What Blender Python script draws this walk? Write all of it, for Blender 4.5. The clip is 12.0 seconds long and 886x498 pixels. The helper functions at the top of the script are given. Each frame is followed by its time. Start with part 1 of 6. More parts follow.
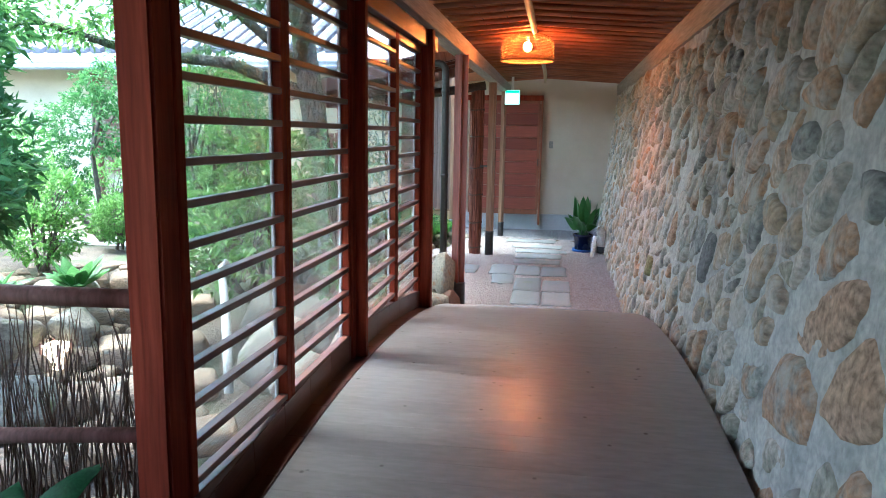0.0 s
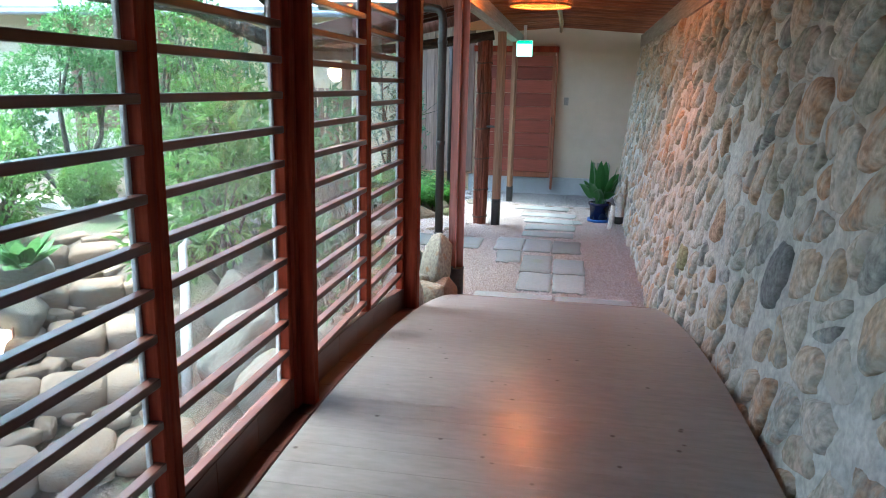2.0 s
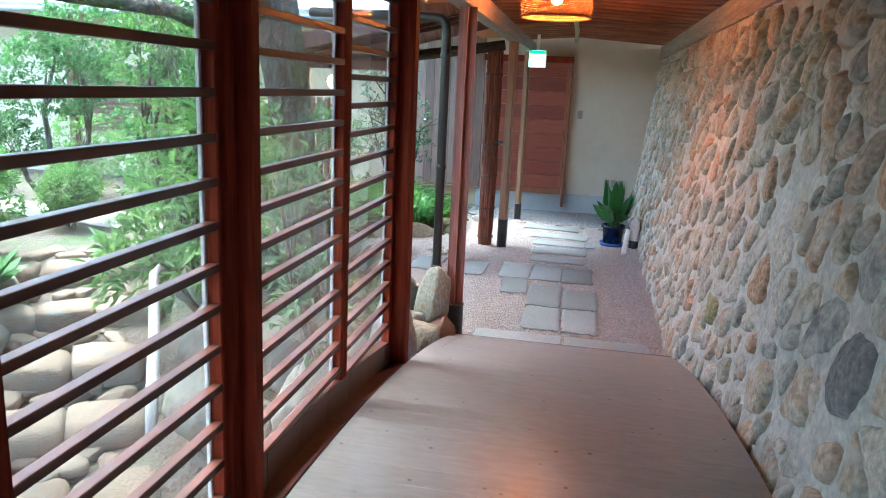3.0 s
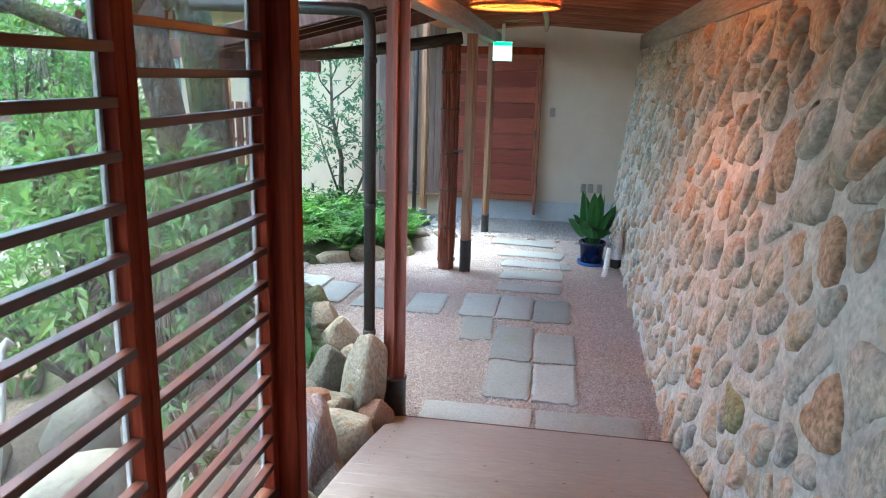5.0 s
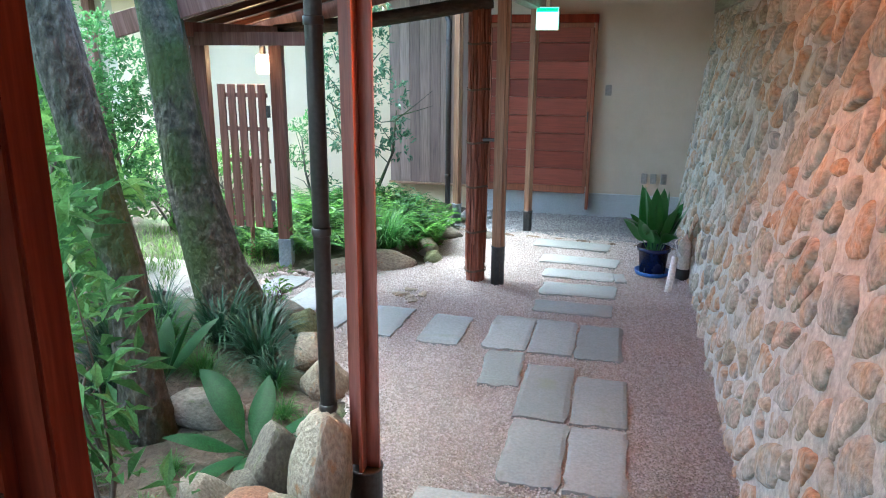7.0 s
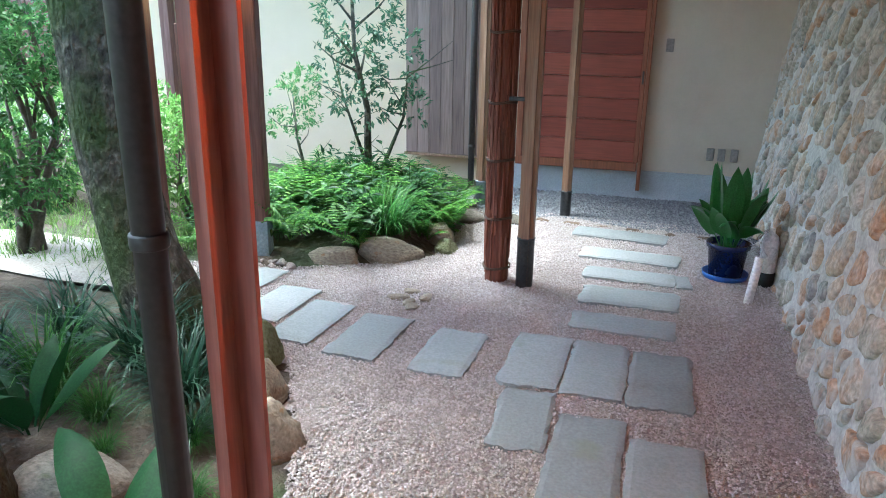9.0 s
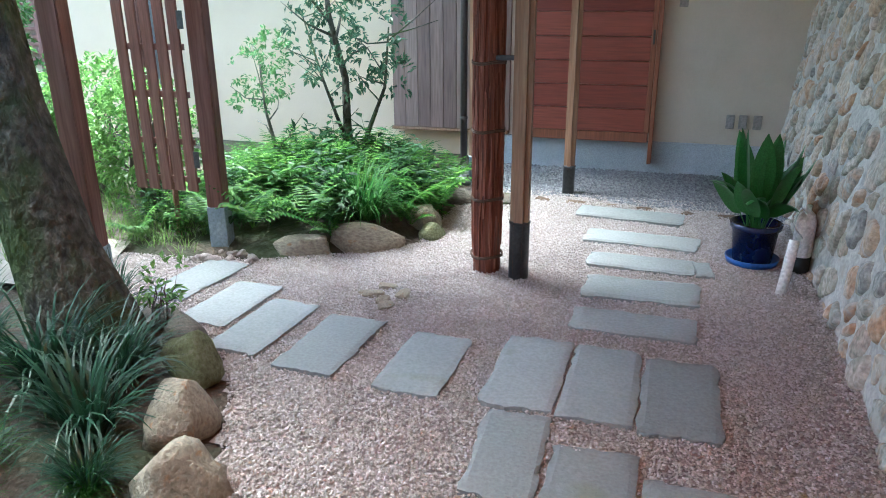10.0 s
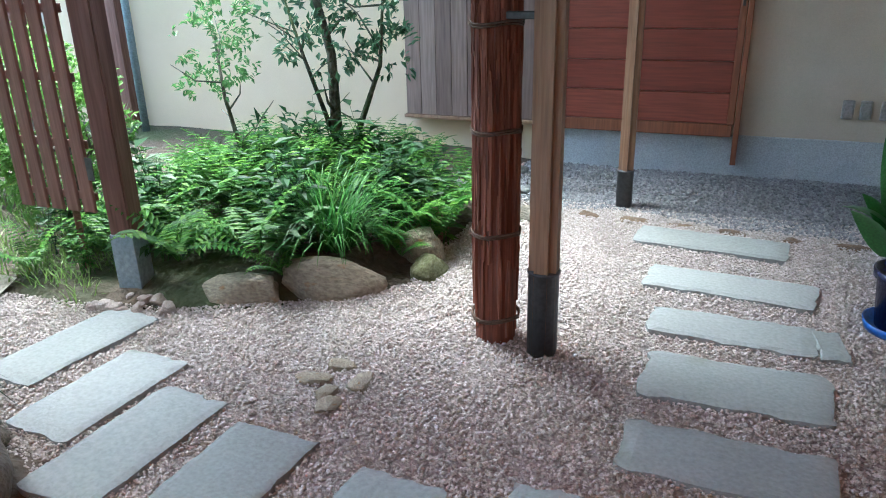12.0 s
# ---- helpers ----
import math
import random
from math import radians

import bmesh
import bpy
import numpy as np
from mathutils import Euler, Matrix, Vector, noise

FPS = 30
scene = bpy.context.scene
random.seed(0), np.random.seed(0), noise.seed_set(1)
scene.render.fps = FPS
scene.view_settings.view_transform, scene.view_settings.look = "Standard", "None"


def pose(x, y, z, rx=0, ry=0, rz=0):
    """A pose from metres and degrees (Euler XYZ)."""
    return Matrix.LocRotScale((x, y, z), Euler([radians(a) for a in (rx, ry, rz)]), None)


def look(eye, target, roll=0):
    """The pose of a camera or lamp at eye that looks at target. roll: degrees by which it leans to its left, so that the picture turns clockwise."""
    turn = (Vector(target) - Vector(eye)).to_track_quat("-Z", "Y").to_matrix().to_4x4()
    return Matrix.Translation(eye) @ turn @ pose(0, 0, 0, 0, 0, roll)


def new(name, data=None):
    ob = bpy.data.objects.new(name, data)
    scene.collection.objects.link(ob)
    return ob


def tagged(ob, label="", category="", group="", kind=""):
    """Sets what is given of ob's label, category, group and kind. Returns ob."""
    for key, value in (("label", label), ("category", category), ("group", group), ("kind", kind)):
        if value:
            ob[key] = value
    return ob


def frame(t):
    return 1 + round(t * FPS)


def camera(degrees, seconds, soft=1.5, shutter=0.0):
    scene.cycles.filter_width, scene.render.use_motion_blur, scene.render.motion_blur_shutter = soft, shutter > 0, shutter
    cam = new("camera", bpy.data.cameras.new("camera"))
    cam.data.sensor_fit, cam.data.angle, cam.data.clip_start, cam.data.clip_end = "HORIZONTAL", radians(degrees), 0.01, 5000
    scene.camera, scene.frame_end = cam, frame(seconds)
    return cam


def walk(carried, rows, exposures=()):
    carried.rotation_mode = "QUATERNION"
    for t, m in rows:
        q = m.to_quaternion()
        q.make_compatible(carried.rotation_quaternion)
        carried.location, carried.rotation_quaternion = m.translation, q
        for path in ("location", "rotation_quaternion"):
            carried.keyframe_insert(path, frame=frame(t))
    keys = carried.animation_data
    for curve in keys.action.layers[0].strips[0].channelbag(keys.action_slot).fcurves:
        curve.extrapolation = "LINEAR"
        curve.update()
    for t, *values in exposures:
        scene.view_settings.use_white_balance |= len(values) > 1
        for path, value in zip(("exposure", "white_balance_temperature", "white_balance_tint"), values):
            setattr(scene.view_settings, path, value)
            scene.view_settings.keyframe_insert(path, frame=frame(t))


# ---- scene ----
cam = camera(63.3, 12.0, soft=1.0)
PATH = [
    (0, (0.052, -0.239, 1.621), (-0.258, 1.712, 1.307), 0.9),
    (0.5, (0.118, -0.07, 1.635), (-0.286, 1.86, 1.302), 1.1),
    (1, (0.099, 0.134, 1.629), (-0.281, 2.066, 1.275), 1.0),
    (1.5, (0.034, 0.429, 1.667), (-0.326, 2.361, 1.3), 0.7),
    (2, (0.026, 0.699, 1.694), (-0.309, 2.619, 1.248), 1.3),
    (2.5, (0.034, 0.989, 1.757), (-0.371, 2.896, 1.309), 2.5),
    (3, (-0.011, 1.281, 1.795), (-0.37, 3.199, 1.355), 2.6),
    (3.2, (-0.022, 1.383, 1.82), (-0.356, 3.299, 1.356), 2.7),
    (4.8, (-0.005, 2.372, 1.945), (-0.301, 4.291, 1.467), 1.8),
    (5, (-0.002, 2.491, 1.94), (-0.299, 4.411, 1.466), 1.6),
    (5.5, (0.069, 2.836, 1.938), (-0.312, 4.743, 1.472), 1.1),
    (6, (0.07, 3.109, 1.928), (-0.365, 4.999, 1.437), 1.1),
    (6.5, (0.063, 3.402, 1.91), (-0.354, 5.292, 1.405), 0.8),
    (7, (0.083, 3.729, 1.899), (-0.378, 5.602, 1.367), 0.4),
    (7.2, (0.089, 3.84, 1.877), (-0.42, 5.691, 1.318), 0.5),
    (8.8, (-0.055, 4.901, 1.689), (-0.626, 6.726, 1.1), 0.9),
    (9, (-0.07, 5.034, 1.653), (-0.625, 6.859, 1.051), 0.9),
    (9.5, (-0.088, 5.35, 1.587), (-0.583, 7.179, 0.95), 0.0),
    (10, (-0.093, 5.69, 1.512), (-0.67, 7.486, 0.85), -0.4),
    (10.5, (-0.147, 6.023, 1.427), (-0.761, 7.791, 0.721), -1.2),
    (11, (-0.176, 6.36, 1.388), (-0.798, 8.108, 0.644), -2.8),
    (11.5, (-0.195, 6.697, 1.371), (-0.876, 8.429, 0.638), -2.1),
    (12, (-0.264, 7.096, 1.335), (-0.984, 8.822, 0.625), -1.3),
]
EXPOSURES = [(0, 3.94, 5450, -2), (3, 3.94, 5500, -2), (7, 3.85, 5550, -2), (9.5, 3.66, 5600, 0), (12, 3.47, 5700, 0)]
walk(cam, [(t, look(eye, target, roll)) for t, eye, target, roll in PATH], EXPOSURES)
# ---------- world and light ----------
world = bpy.data.worlds.new("sky")
scene.world = world
world.use_nodes = True
wt = world.node_tree
sky = wt.nodes.new("ShaderNodeTexSky")
sky.sky_type, sky.sun_disc = "NISHITA", False
sky.sun_elevation, sky.sun_rotation = radians(67), radians(-82)
sky.air_density, sky.dust_density, sky.ozone_density = 1.0, 3.0, 1.0
wt.links.new(sky.outputs[0], wt.nodes["Background"].inputs[0])
wt.nodes["Background"].inputs[1].default_value = 0.15
sun = new("sun", bpy.data.lights.new("sun", "SUN"))
sun.data.energy, sun.data.angle, sun.data.color = 2.15, radians(40), (1.0, 0.97, 0.92)
sun.matrix_basis = look((-4.2, 0.6, 10.0), (0, 0, 0))


# ---------- materials ----------
def mat(name, cols, rough=0.7, scale=6.0, stretch=(1, 1, 1), bump=0.3, bscale=60.0, bdist=0.004, metal=0.0, rand="", wear=None, spec=0.5, wave=None, trans=0.0, coat=0.0, randk=0.9, knots=None, speck=(0.72, 1.15)):
    """A procedural surface: a ramp of colours over large noise, darker specks over fine noise, relief, and a shift per piece."""
    m = bpy.data.materials.new(name)
    m.use_nodes = True
    nt = m.node_tree
    n, l = nt.nodes, nt.links
    b = n["Principled BSDF"]
    tc = n.new("ShaderNodeTexCoord")
    mp = n.new("ShaderNodeMapping")
    mp.inputs["Scale"].default_value = stretch
    l.new(tc.outputs["Object"], mp.inputs[0])
    vec = mp.outputs[0]
    info = None
    if rand:
        info = n.new("ShaderNodeObjectInfo") if rand == "object" else n.new("ShaderNodeNewGeometry")
        rnd = info.outputs["Random" if rand == "object" else "Random Per Island"]
        add = n.new("ShaderNodeVectorMath")
        add.operation = "MULTIPLY_ADD"
        l.new(rnd, add.inputs[0])
        add.inputs[1].default_value = (37.0, 53.0, 71.0)
        l.new(vec, add.inputs[2])
        vec = add.outputs[0]
    big = n.new("ShaderNodeTexNoise")
    big.inputs["Scale"].default_value, big.inputs["Detail"].default_value, big.inputs["Roughness"].default_value = scale, 6, 0.62
    l.new(vec, big.inputs[0])
    fac = big.outputs["Fac"]
    if rand:
        mix = n.new("ShaderNodeMath")
        mix.operation = "MULTIPLY_ADD"
        l.new(fac, mix.inputs[0])
        mix.inputs[1].default_value = 0.55
        m2 = n.new("ShaderNodeMath")
        m2.operation = "MULTIPLY_ADD"
        l.new(rnd, m2.inputs[0])
        m2.inputs[1].default_value, m2.inputs[2].default_value = randk, 0.23 - 0.5 * randk
        l.new(m2.outputs[0], mix.inputs[2])
        fac = mix.outputs[0]
    ramp = n.new("ShaderNodeValToRGB")
    lo, hi = (0.3, 0.72) if not rand else (0.0, 1.0)
    while len(ramp.color_ramp.elements) < len(cols):
        ramp.color_ramp.elements.new(0.5)
    for i, c in enumerate(cols):
        e = ramp.color_ramp.elements[i]
        e.position = lo + (hi - lo) * i / max(1, len(cols) - 1)
        e.color = (*c, 1)
    l.new(fac, ramp.inputs[0])
    fine = n.new("ShaderNodeTexNoise")
    fine.inputs["Scale"].default_value, fine.inputs["Detail"].default_value = bscale, 4
    l.new(vec, fine.inputs[0])
    fr = n.new("ShaderNodeMapRange")
    fr.inputs["From Min"].default_value, fr.inputs["From Max"].default_value = 0.3, 0.7
    fr.inputs["To Min"].default_value, fr.inputs["To Max"].default_value = speck
    l.new(fine.outputs["Fac"], fr.inputs[0])
    mul = n.new("ShaderNodeMixRGB")
    mul.blend_type, mul.inputs[0].default_value = "MULTIPLY", 1.0
    l.new(ramp.outputs[0], mul.inputs[1])
    l.new(fr.outputs[0], mul.inputs[2])
    col = mul.outputs[0]
    if knots:
        kv = n.new("ShaderNodeTexVoronoi")
        kv.inputs["Scale"].default_value = knots[0]
        ka = n.new("ShaderNodeVectorMath")
        ka.operation = "MULTIPLY_ADD"
        l.new(rnd, ka.inputs[0])
        ka.inputs[1].default_value = (13.0, 29.0, 7.0)
        l.new(tc.outputs["Object"], ka.inputs[2])
        l.new(ka.outputs[0], kv.inputs["Vector"])
        kr = n.new("ShaderNodeMapRange")
        kr.inputs["From Min"].default_value, kr.inputs["From Max"].default_value = knots[1], knots[1] * 0.45
        l.new(kv.outputs["Distance"], kr.inputs[0])
        km = n.new("ShaderNodeMixRGB")
        km.inputs[2].default_value = (0.05, 0.028, 0.02, 1)
        l.new(kr.outputs[0], km.inputs[0])
        l.new(col, km.inputs[1])
        col = km.outputs[0]
    if wear:
        wn = n.new("ShaderNodeTexNoise")
        wn.inputs["Scale"].default_value, wn.inputs["Detail"].default_value = wear[1], 5
        l.new(vec, wn.inputs[0])
        wr = n.new("ShaderNodeMapRange")
        wr.inputs["From Min"].default_value, wr.inputs["From Max"].default_value = wear[2], wear[2] + 0.12
        l.new(wn.outputs["Fac"], wr.inputs[0])
        wm = n.new("ShaderNodeMixRGB")
        wm.inputs[2].default_value = (*wear[0], 1)
        l.new(wr.outputs[0], wm.inputs[0])
        l.new(col, wm.inputs[1])
        col = wm.outputs[0]
    l.new(col, b.inputs["Base Color"])
    rr = n.new("ShaderNodeMapRange")
    rr.inputs["To Min"].default_value, rr.inputs["To Max"].default_value = max(0.02, rough - 0.1), min(1, rough + 0.12)
    l.new(big.outputs["Fac"], rr.inputs[0])
    l.new(rr.outputs[0], b.inputs["Roughness"])
    b.inputs["Metallic"].default_value = metal
    b.inputs["Specular IOR Level"].default_value = spec
    b.inputs["Coat Weight"].default_value = coat
    b.inputs["Coat Roughness"].default_value = 0.22
    if bump:
        bp = n.new("ShaderNodeBump")
        bp.inputs["Strength"].default_value, bp.inputs["Distance"].default_value = bump, bdist
        l.new(fine.outputs["Fac"], bp.inputs["Height"])
        l.new(bp.outputs[0], b.inputs["Normal"])
    if trans:
        tr = n.new("ShaderNodeBsdfTranslucent")
        l.new(col, tr.inputs[0])
        ms = n.new("ShaderNodeMixShader")
        ms.inputs[0].default_value = trans
        l.new(b.outputs[0], ms.inputs[1])
        l.new(tr.outputs[0], ms.inputs[2])
        l.new(ms.outputs[0], n["Material Output"].inputs[0])
    return m


def glow(name, col, power):
    m = bpy.data.materials.new(name)
    m.use_nodes = True
    b = m.node_tree.nodes["Principled BSDF"]
    b.inputs["Base Color"].default_value = (*col, 1)
    b.inputs["Emission Color"].default_value = (*col, 1)
    b.inputs["Emission Strength"].default_value = power
    return m


def glass_mat():
    m = bpy.data.materials.new("window_glass")
    m.use_nodes = True
    b = m.node_tree.nodes["Principled BSDF"]
    b.inputs["Base Color"].default_value = (0.95, 0.97, 0.96, 1)
    b.inputs["Roughness"].default_value = 0.0
    b.inputs["IOR"].default_value = 1.45
    b.inputs["Transmission Weight"].default_value = 1.0
    n, l = m.node_tree.nodes, m.node_tree.links
    # white diffuse share imitates the milky haze of reflections on the panes
    veil, mx = n.new("ShaderNodeBsdfDiffuse"), n.new("ShaderNodeMixShader")
    veil.inputs[0].default_value = (0.75, 0.77, 0.76, 1)
    mx.inputs[0].default_value = 0.07
    l.new(b.outputs[0], mx.inputs[1])
    l.new(veil.outputs[0], mx.inputs[2])
    l.new(mx.outputs[0], n["Material Output"].inputs[0])
    return m


GR = (1, 1, 0.06)       # grain along z
GX = (0.06, 1, 1)       # grain along x
GY = (1, 0.06, 1)       # grain along y
M_FLOOR = mat("floor_boards", [(0.165, 0.136, 0.128), (0.24, 0.206, 0.194), (0.31, 0.275, 0.262)], 0.34, 3.5, (0.3, 1, 1), 0.1, 40, 0.001, rand="object", coat=0.17, randk=0.1, knots=(9, 0.1), speck=(0.84, 1.08))
M_POST = mat("dark_red_wood", [(0.125, 0.017, 0.008), (0.2, 0.03, 0.014), (0.28, 0.055, 0.026)], 0.7, 14, GR, 0.3, 90, 0.002, spec=0.08)
# brown wood, with the basket lamp's red light put into its base colour
M_REDP = mat("lamp_reddened_post_wood", [(0.24, 0.07, 0.047), (0.35, 0.11, 0.078), (0.43, 0.18, 0.135)], 0.4, 12, GR, 0.35, 80, 0.002)
M_RAIL = mat("dark_red_rail_wood", [(0.05, 0.012, 0.007), (0.08, 0.021, 0.012), (0.115, 0.033, 0.02)], 0.42, 14, GY, 0.2, 90, 0.002, spec=0.4, coat=0.25)
M_BEAM = mat("weathered_beam_wood", [(0.24, 0.2, 0.17), (0.34, 0.29, 0.25), (0.44, 0.385, 0.34)], 0.7, 12, GY, 0.35, 80, 0.002)
M_PALE = mat("weathered_post_wood", [(0.2, 0.105, 0.06), (0.29, 0.17, 0.1), (0.36, 0.25, 0.17)], 0.6, 12, GR, 0.35, 80, 0.002)
M_PLANK = mat("weathered_vertical_planks", [(0.11, 0.07, 0.055), (0.23, 0.155, 0.125), (0.36, 0.27, 0.225)], 0.75, 9, GR, 0.4, 60, 0.002, rand="object", randk=0.5)
M_DOOR = mat("red_cedar_boards", [(0.15, 0.026, 0.016), (0.22, 0.045, 0.027), (0.29, 0.072, 0.044)], 0.5, 8, GX, 0.25, 70, 0.0015, rand="object")
M_DOORF = mat("cedar_frame", [(0.2, 0.065, 0.03), (0.28, 0.1, 0.05)], 0.5, 12, GR, 0.25, 70, 0.0015)
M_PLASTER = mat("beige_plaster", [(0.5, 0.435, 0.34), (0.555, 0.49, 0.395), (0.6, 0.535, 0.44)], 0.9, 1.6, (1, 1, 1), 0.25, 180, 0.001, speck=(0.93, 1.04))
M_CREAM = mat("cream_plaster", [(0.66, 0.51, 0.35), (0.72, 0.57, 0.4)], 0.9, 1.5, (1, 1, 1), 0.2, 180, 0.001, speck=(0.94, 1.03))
M_PLINTH = mat("blue_grey_render", [(0.36, 0.4, 0.43), (0.43, 0.47, 0.5), (0.49, 0.52, 0.54)], 0.85, 2.5, (1, 1, 1), 0.3, 120, 0.001)
M_MORTAR = mat("grey_lime_mortar", [(0.39, 0.375, 0.345), (0.51, 0.49, 0.45), (0.62, 0.595, 0.54)], 0.9, 7, (1, 1, 1), 0.8, 38, 0.008, wear=((0.43, 0.35, 0.27), 2.6, 0.6), speck=(0.74, 1.12))
STONES = [(0.18, 0.175, 0.17), (0.36, 0.36, 0.33), (0.47, 0.35, 0.24), (0.55, 0.47, 0.38), (0.46, 0.28, 0.17), (0.38, 0.38, 0.34), (0.58, 0.5, 0.42), (0.33, 0.31, 0.24), (0.5, 0.37, 0.3)]
M_STONE = mat("wall_cobble", STONES, 0.9, 9, (1, 1, 1), 0.9, 42, 0.011, rand="object", wear=((0.49, 0.455, 0.4), 7, 0.55), speck=(0.62, 1.22), spec=0.25)
M_STONEJ = mat("wall_cobble_far", STONES, 0.9, 9, (1, 1, 1), 0.9, 42, 0.011, rand="island", wear=((0.49, 0.455, 0.4), 7, 0.55), speck=(0.62, 1.22), spec=0.25)
M_DARKST = mat("dark_grey_cobble", [(0.12, 0.115, 0.115), (0.2, 0.195, 0.19), (0.28, 0.27, 0.26)], 0.85, 9, (1, 1, 1), 0.8, 42, 0.012, rand="object", randk=0.2, speck=(0.6, 1.25), spec=0.25)
M_RUSTST = mat("rusty_tan_cobble", [(0.33, 0.2, 0.12), (0.45, 0.3, 0.2), (0.53, 0.4, 0.29)], 0.9, 9, (1, 1, 1), 0.9, 42, 0.011, rand="object", randk=0.2, speck=(0.5, 1.3), spec=0.25)
M_OLIVEST = mat("olive_cobble", [(0.2, 0.19, 0.1), (0.28, 0.27, 0.15), (0.36, 0.34, 0.22)], 0.9, 9, (1, 1, 1), 0.8, 42, 0.012, rand="object", randk=0.2, speck=(0.6, 1.25), spec=0.25)
M_SLAB = mat("grey_paving_slab", [(0.18, 0.198, 0.198), (0.24, 0.262, 0.263), (0.305, 0.325, 0.322)], 0.85, 3.5, (1, 1, 1), 0.7, 70, 0.005, rand="object", wear=((0.17, 0.19, 0.13), 2.2, 0.63), speck=(0.84, 1.08), randk=0.7)
M_GRAVEL = mat("pink_gravel_bed", [(0.27, 0.23, 0.213), (0.35, 0.308, 0.29), (0.41, 0.37, 0.352)], 0.95, 3, (1, 1, 1), 1.0, 95, 0.012)
M_PEB = mat("pink_gravel", [(0.32, 0.275, 0.256), (0.415, 0.37, 0.35), (0.49, 0.448, 0.428), (0.6, 0.562, 0.542)], 0.9, 20, (1, 1, 1), 0.2, 200, 0.001, rand="island", randk=0.85)
M_GPEB = mat("grey_gravel", [(0.13, 0.14, 0.15), (0.22, 0.23, 0.25), (0.32, 0.33, 0.34)], 0.9, 20, (1, 1, 1), 0.2, 200, 0.001, rand="island")
M_SOIL = mat("garden_soil", [(0.04, 0.03, 0.021), (0.08, 0.062, 0.046), (0.14, 0.115, 0.087)], 0.95, 2.2, (1, 1, 1), 1.0, 30, 0.03, wear=((0.035, 0.052, 0.018), 1.2, 0.5))
M_ROCK = mat("garden_boulder", [(0.085, 0.077, 0.062), (0.15, 0.135, 0.108), (0.23, 0.208, 0.17)], 0.85, 2.6, (1, 1, 1), 0.9, 9, 0.012, speck=(0.62, 1.25), rand="object", randk=0.5, wear=((0.1, 0.11, 0.05), 2.2, 0.6))
M_PATH = mat("flagstone_steps", [(0.11, 0.072, 0.046), (0.18, 0.125, 0.083), (0.26, 0.195, 0.14)], 0.9, 2.6, (1, 1, 1), 1.0, 10, 0.014, rand="object", randk=0.6, wear=((0.15, 0.14, 0.12), 2, 0.55), speck=(0.66, 1.2))
M_BARKT = mat("mossy_bark", [(0.03, 0.027, 0.02), (0.08, 0.075, 0.055), (0.16, 0.15, 0.12)], 0.95, 26, (1, 1, 0.6), 1.0, 30, 0.06, wear=((0.045, 0.07, 0.018), 3.2, 0.48), speck=(0.5, 1.35))
M_CEDAR = mat("cedar_bark", [(0.07, 0.02, 0.012), (0.19, 0.06, 0.035), (0.33, 0.14, 0.09)], 0.9, 34, (1, 1, 0.06), 1.0, 60, 0.02, rand="object", randk=0.5, speck=(0.5, 1.3))
M_REED = mat("reed_mat", [(0.324, 0.110, 0.043), (0.513, 0.200, 0.085), (0.675, 0.310, 0.145)], 0.7, 18, (0.1, 1, 1), 0.5, 60, 0.004, rand="island")
M_RAFT = mat("smoked_bamboo", [(0.180, 0.056, 0.025), (0.306, 0.100, 0.045), (0.432, 0.163, 0.070)], 0.5, 10, GX, 0.3, 60, 0.002)
M_BAMB = mat("pale_bamboo", [(0.36, 0.25, 0.13), (0.46, 0.34, 0.19)], 0.45, 8, GY, 0.2, 60, 0.001)
M_RATTAN = mat("rattan", [(0.26, 0.13, 0.05), (0.36, 0.2, 0.085)], 0.6, 20, (1, 1, 1), 0.2, 90, 0.001, trans=0.25)
M_PIPE = mat("dark_brown_pipe", [(0.035, 0.03, 0.028), (0.055, 0.048, 0.045)], 0.4, 5, (1, 1, 1), 0.1, 60, 0.001)
M_COLLAR = mat("oxidised_copper_sleeve", [(0.06, 0.065, 0.07), (0.1, 0.105, 0.11)], 0.5, 8, (1, 1, 1), 0.15, 60, 0.001, metal=0.5)
M_COLLARB = mat("blue_grey_copper_sleeve", [(0.19, 0.25, 0.29), (0.29, 0.35, 0.39)], 0.55, 8, (1, 1, 1), 0.15, 60, 0.001, metal=0.1)
M_GATEW = mat("gate_wood", [(0.12, 0.055, 0.042), (0.19, 0.097, 0.078), (0.27, 0.155, 0.128)], 0.6, 14, GR, 0.3, 80, 0.002, spec=0.22)
M_POT = mat("navy_glazed_pot", [(0.008, 0.014, 0.05), (0.012, 0.02, 0.07)], 0.25, 5, (1, 1, 1), 0.05, 60, 0.001)
M_SAUCER = mat("blue_plastic", [(0.01, 0.08, 0.32), (0.015, 0.1, 0.38)], 0.4, 5, (1, 1, 1), 0.05, 60, 0.001)
M_WHITE = mat("white_plastic", [(0.7, 0.68, 0.66), (0.78, 0.76, 0.74)], 0.45, 4, (1, 1, 1), 0.1, 60, 0.001, wear=((0.45, 0.38, 0.32), 9, 0.66))
M_PLATE = mat("grey_plate", [(0.27, 0.26, 0.24), (0.31, 0.3, 0.28)], 0.5, 4, (1, 1, 1), 0.05, 60, 0.001)
M_BEAD = mat("pale_glazing_bead", [(0.45, 0.45, 0.46), (0.55, 0.55, 0.56)], 0.4, 5, (1, 1, 1), 0.05, 60, 0.001)
M_SLAT = mat("varnished_slat_wood", [(0.05, 0.014, 0.009), (0.08, 0.024, 0.015), (0.115, 0.036, 0.024)], 0.38, 14, GY, 0.15, 90, 0.001, spec=0.4, coat=0.2)
M_BLACK = mat("black_cable", [(0.012, 0.012, 0.012), (0.02, 0.02, 0.02)], 0.5)
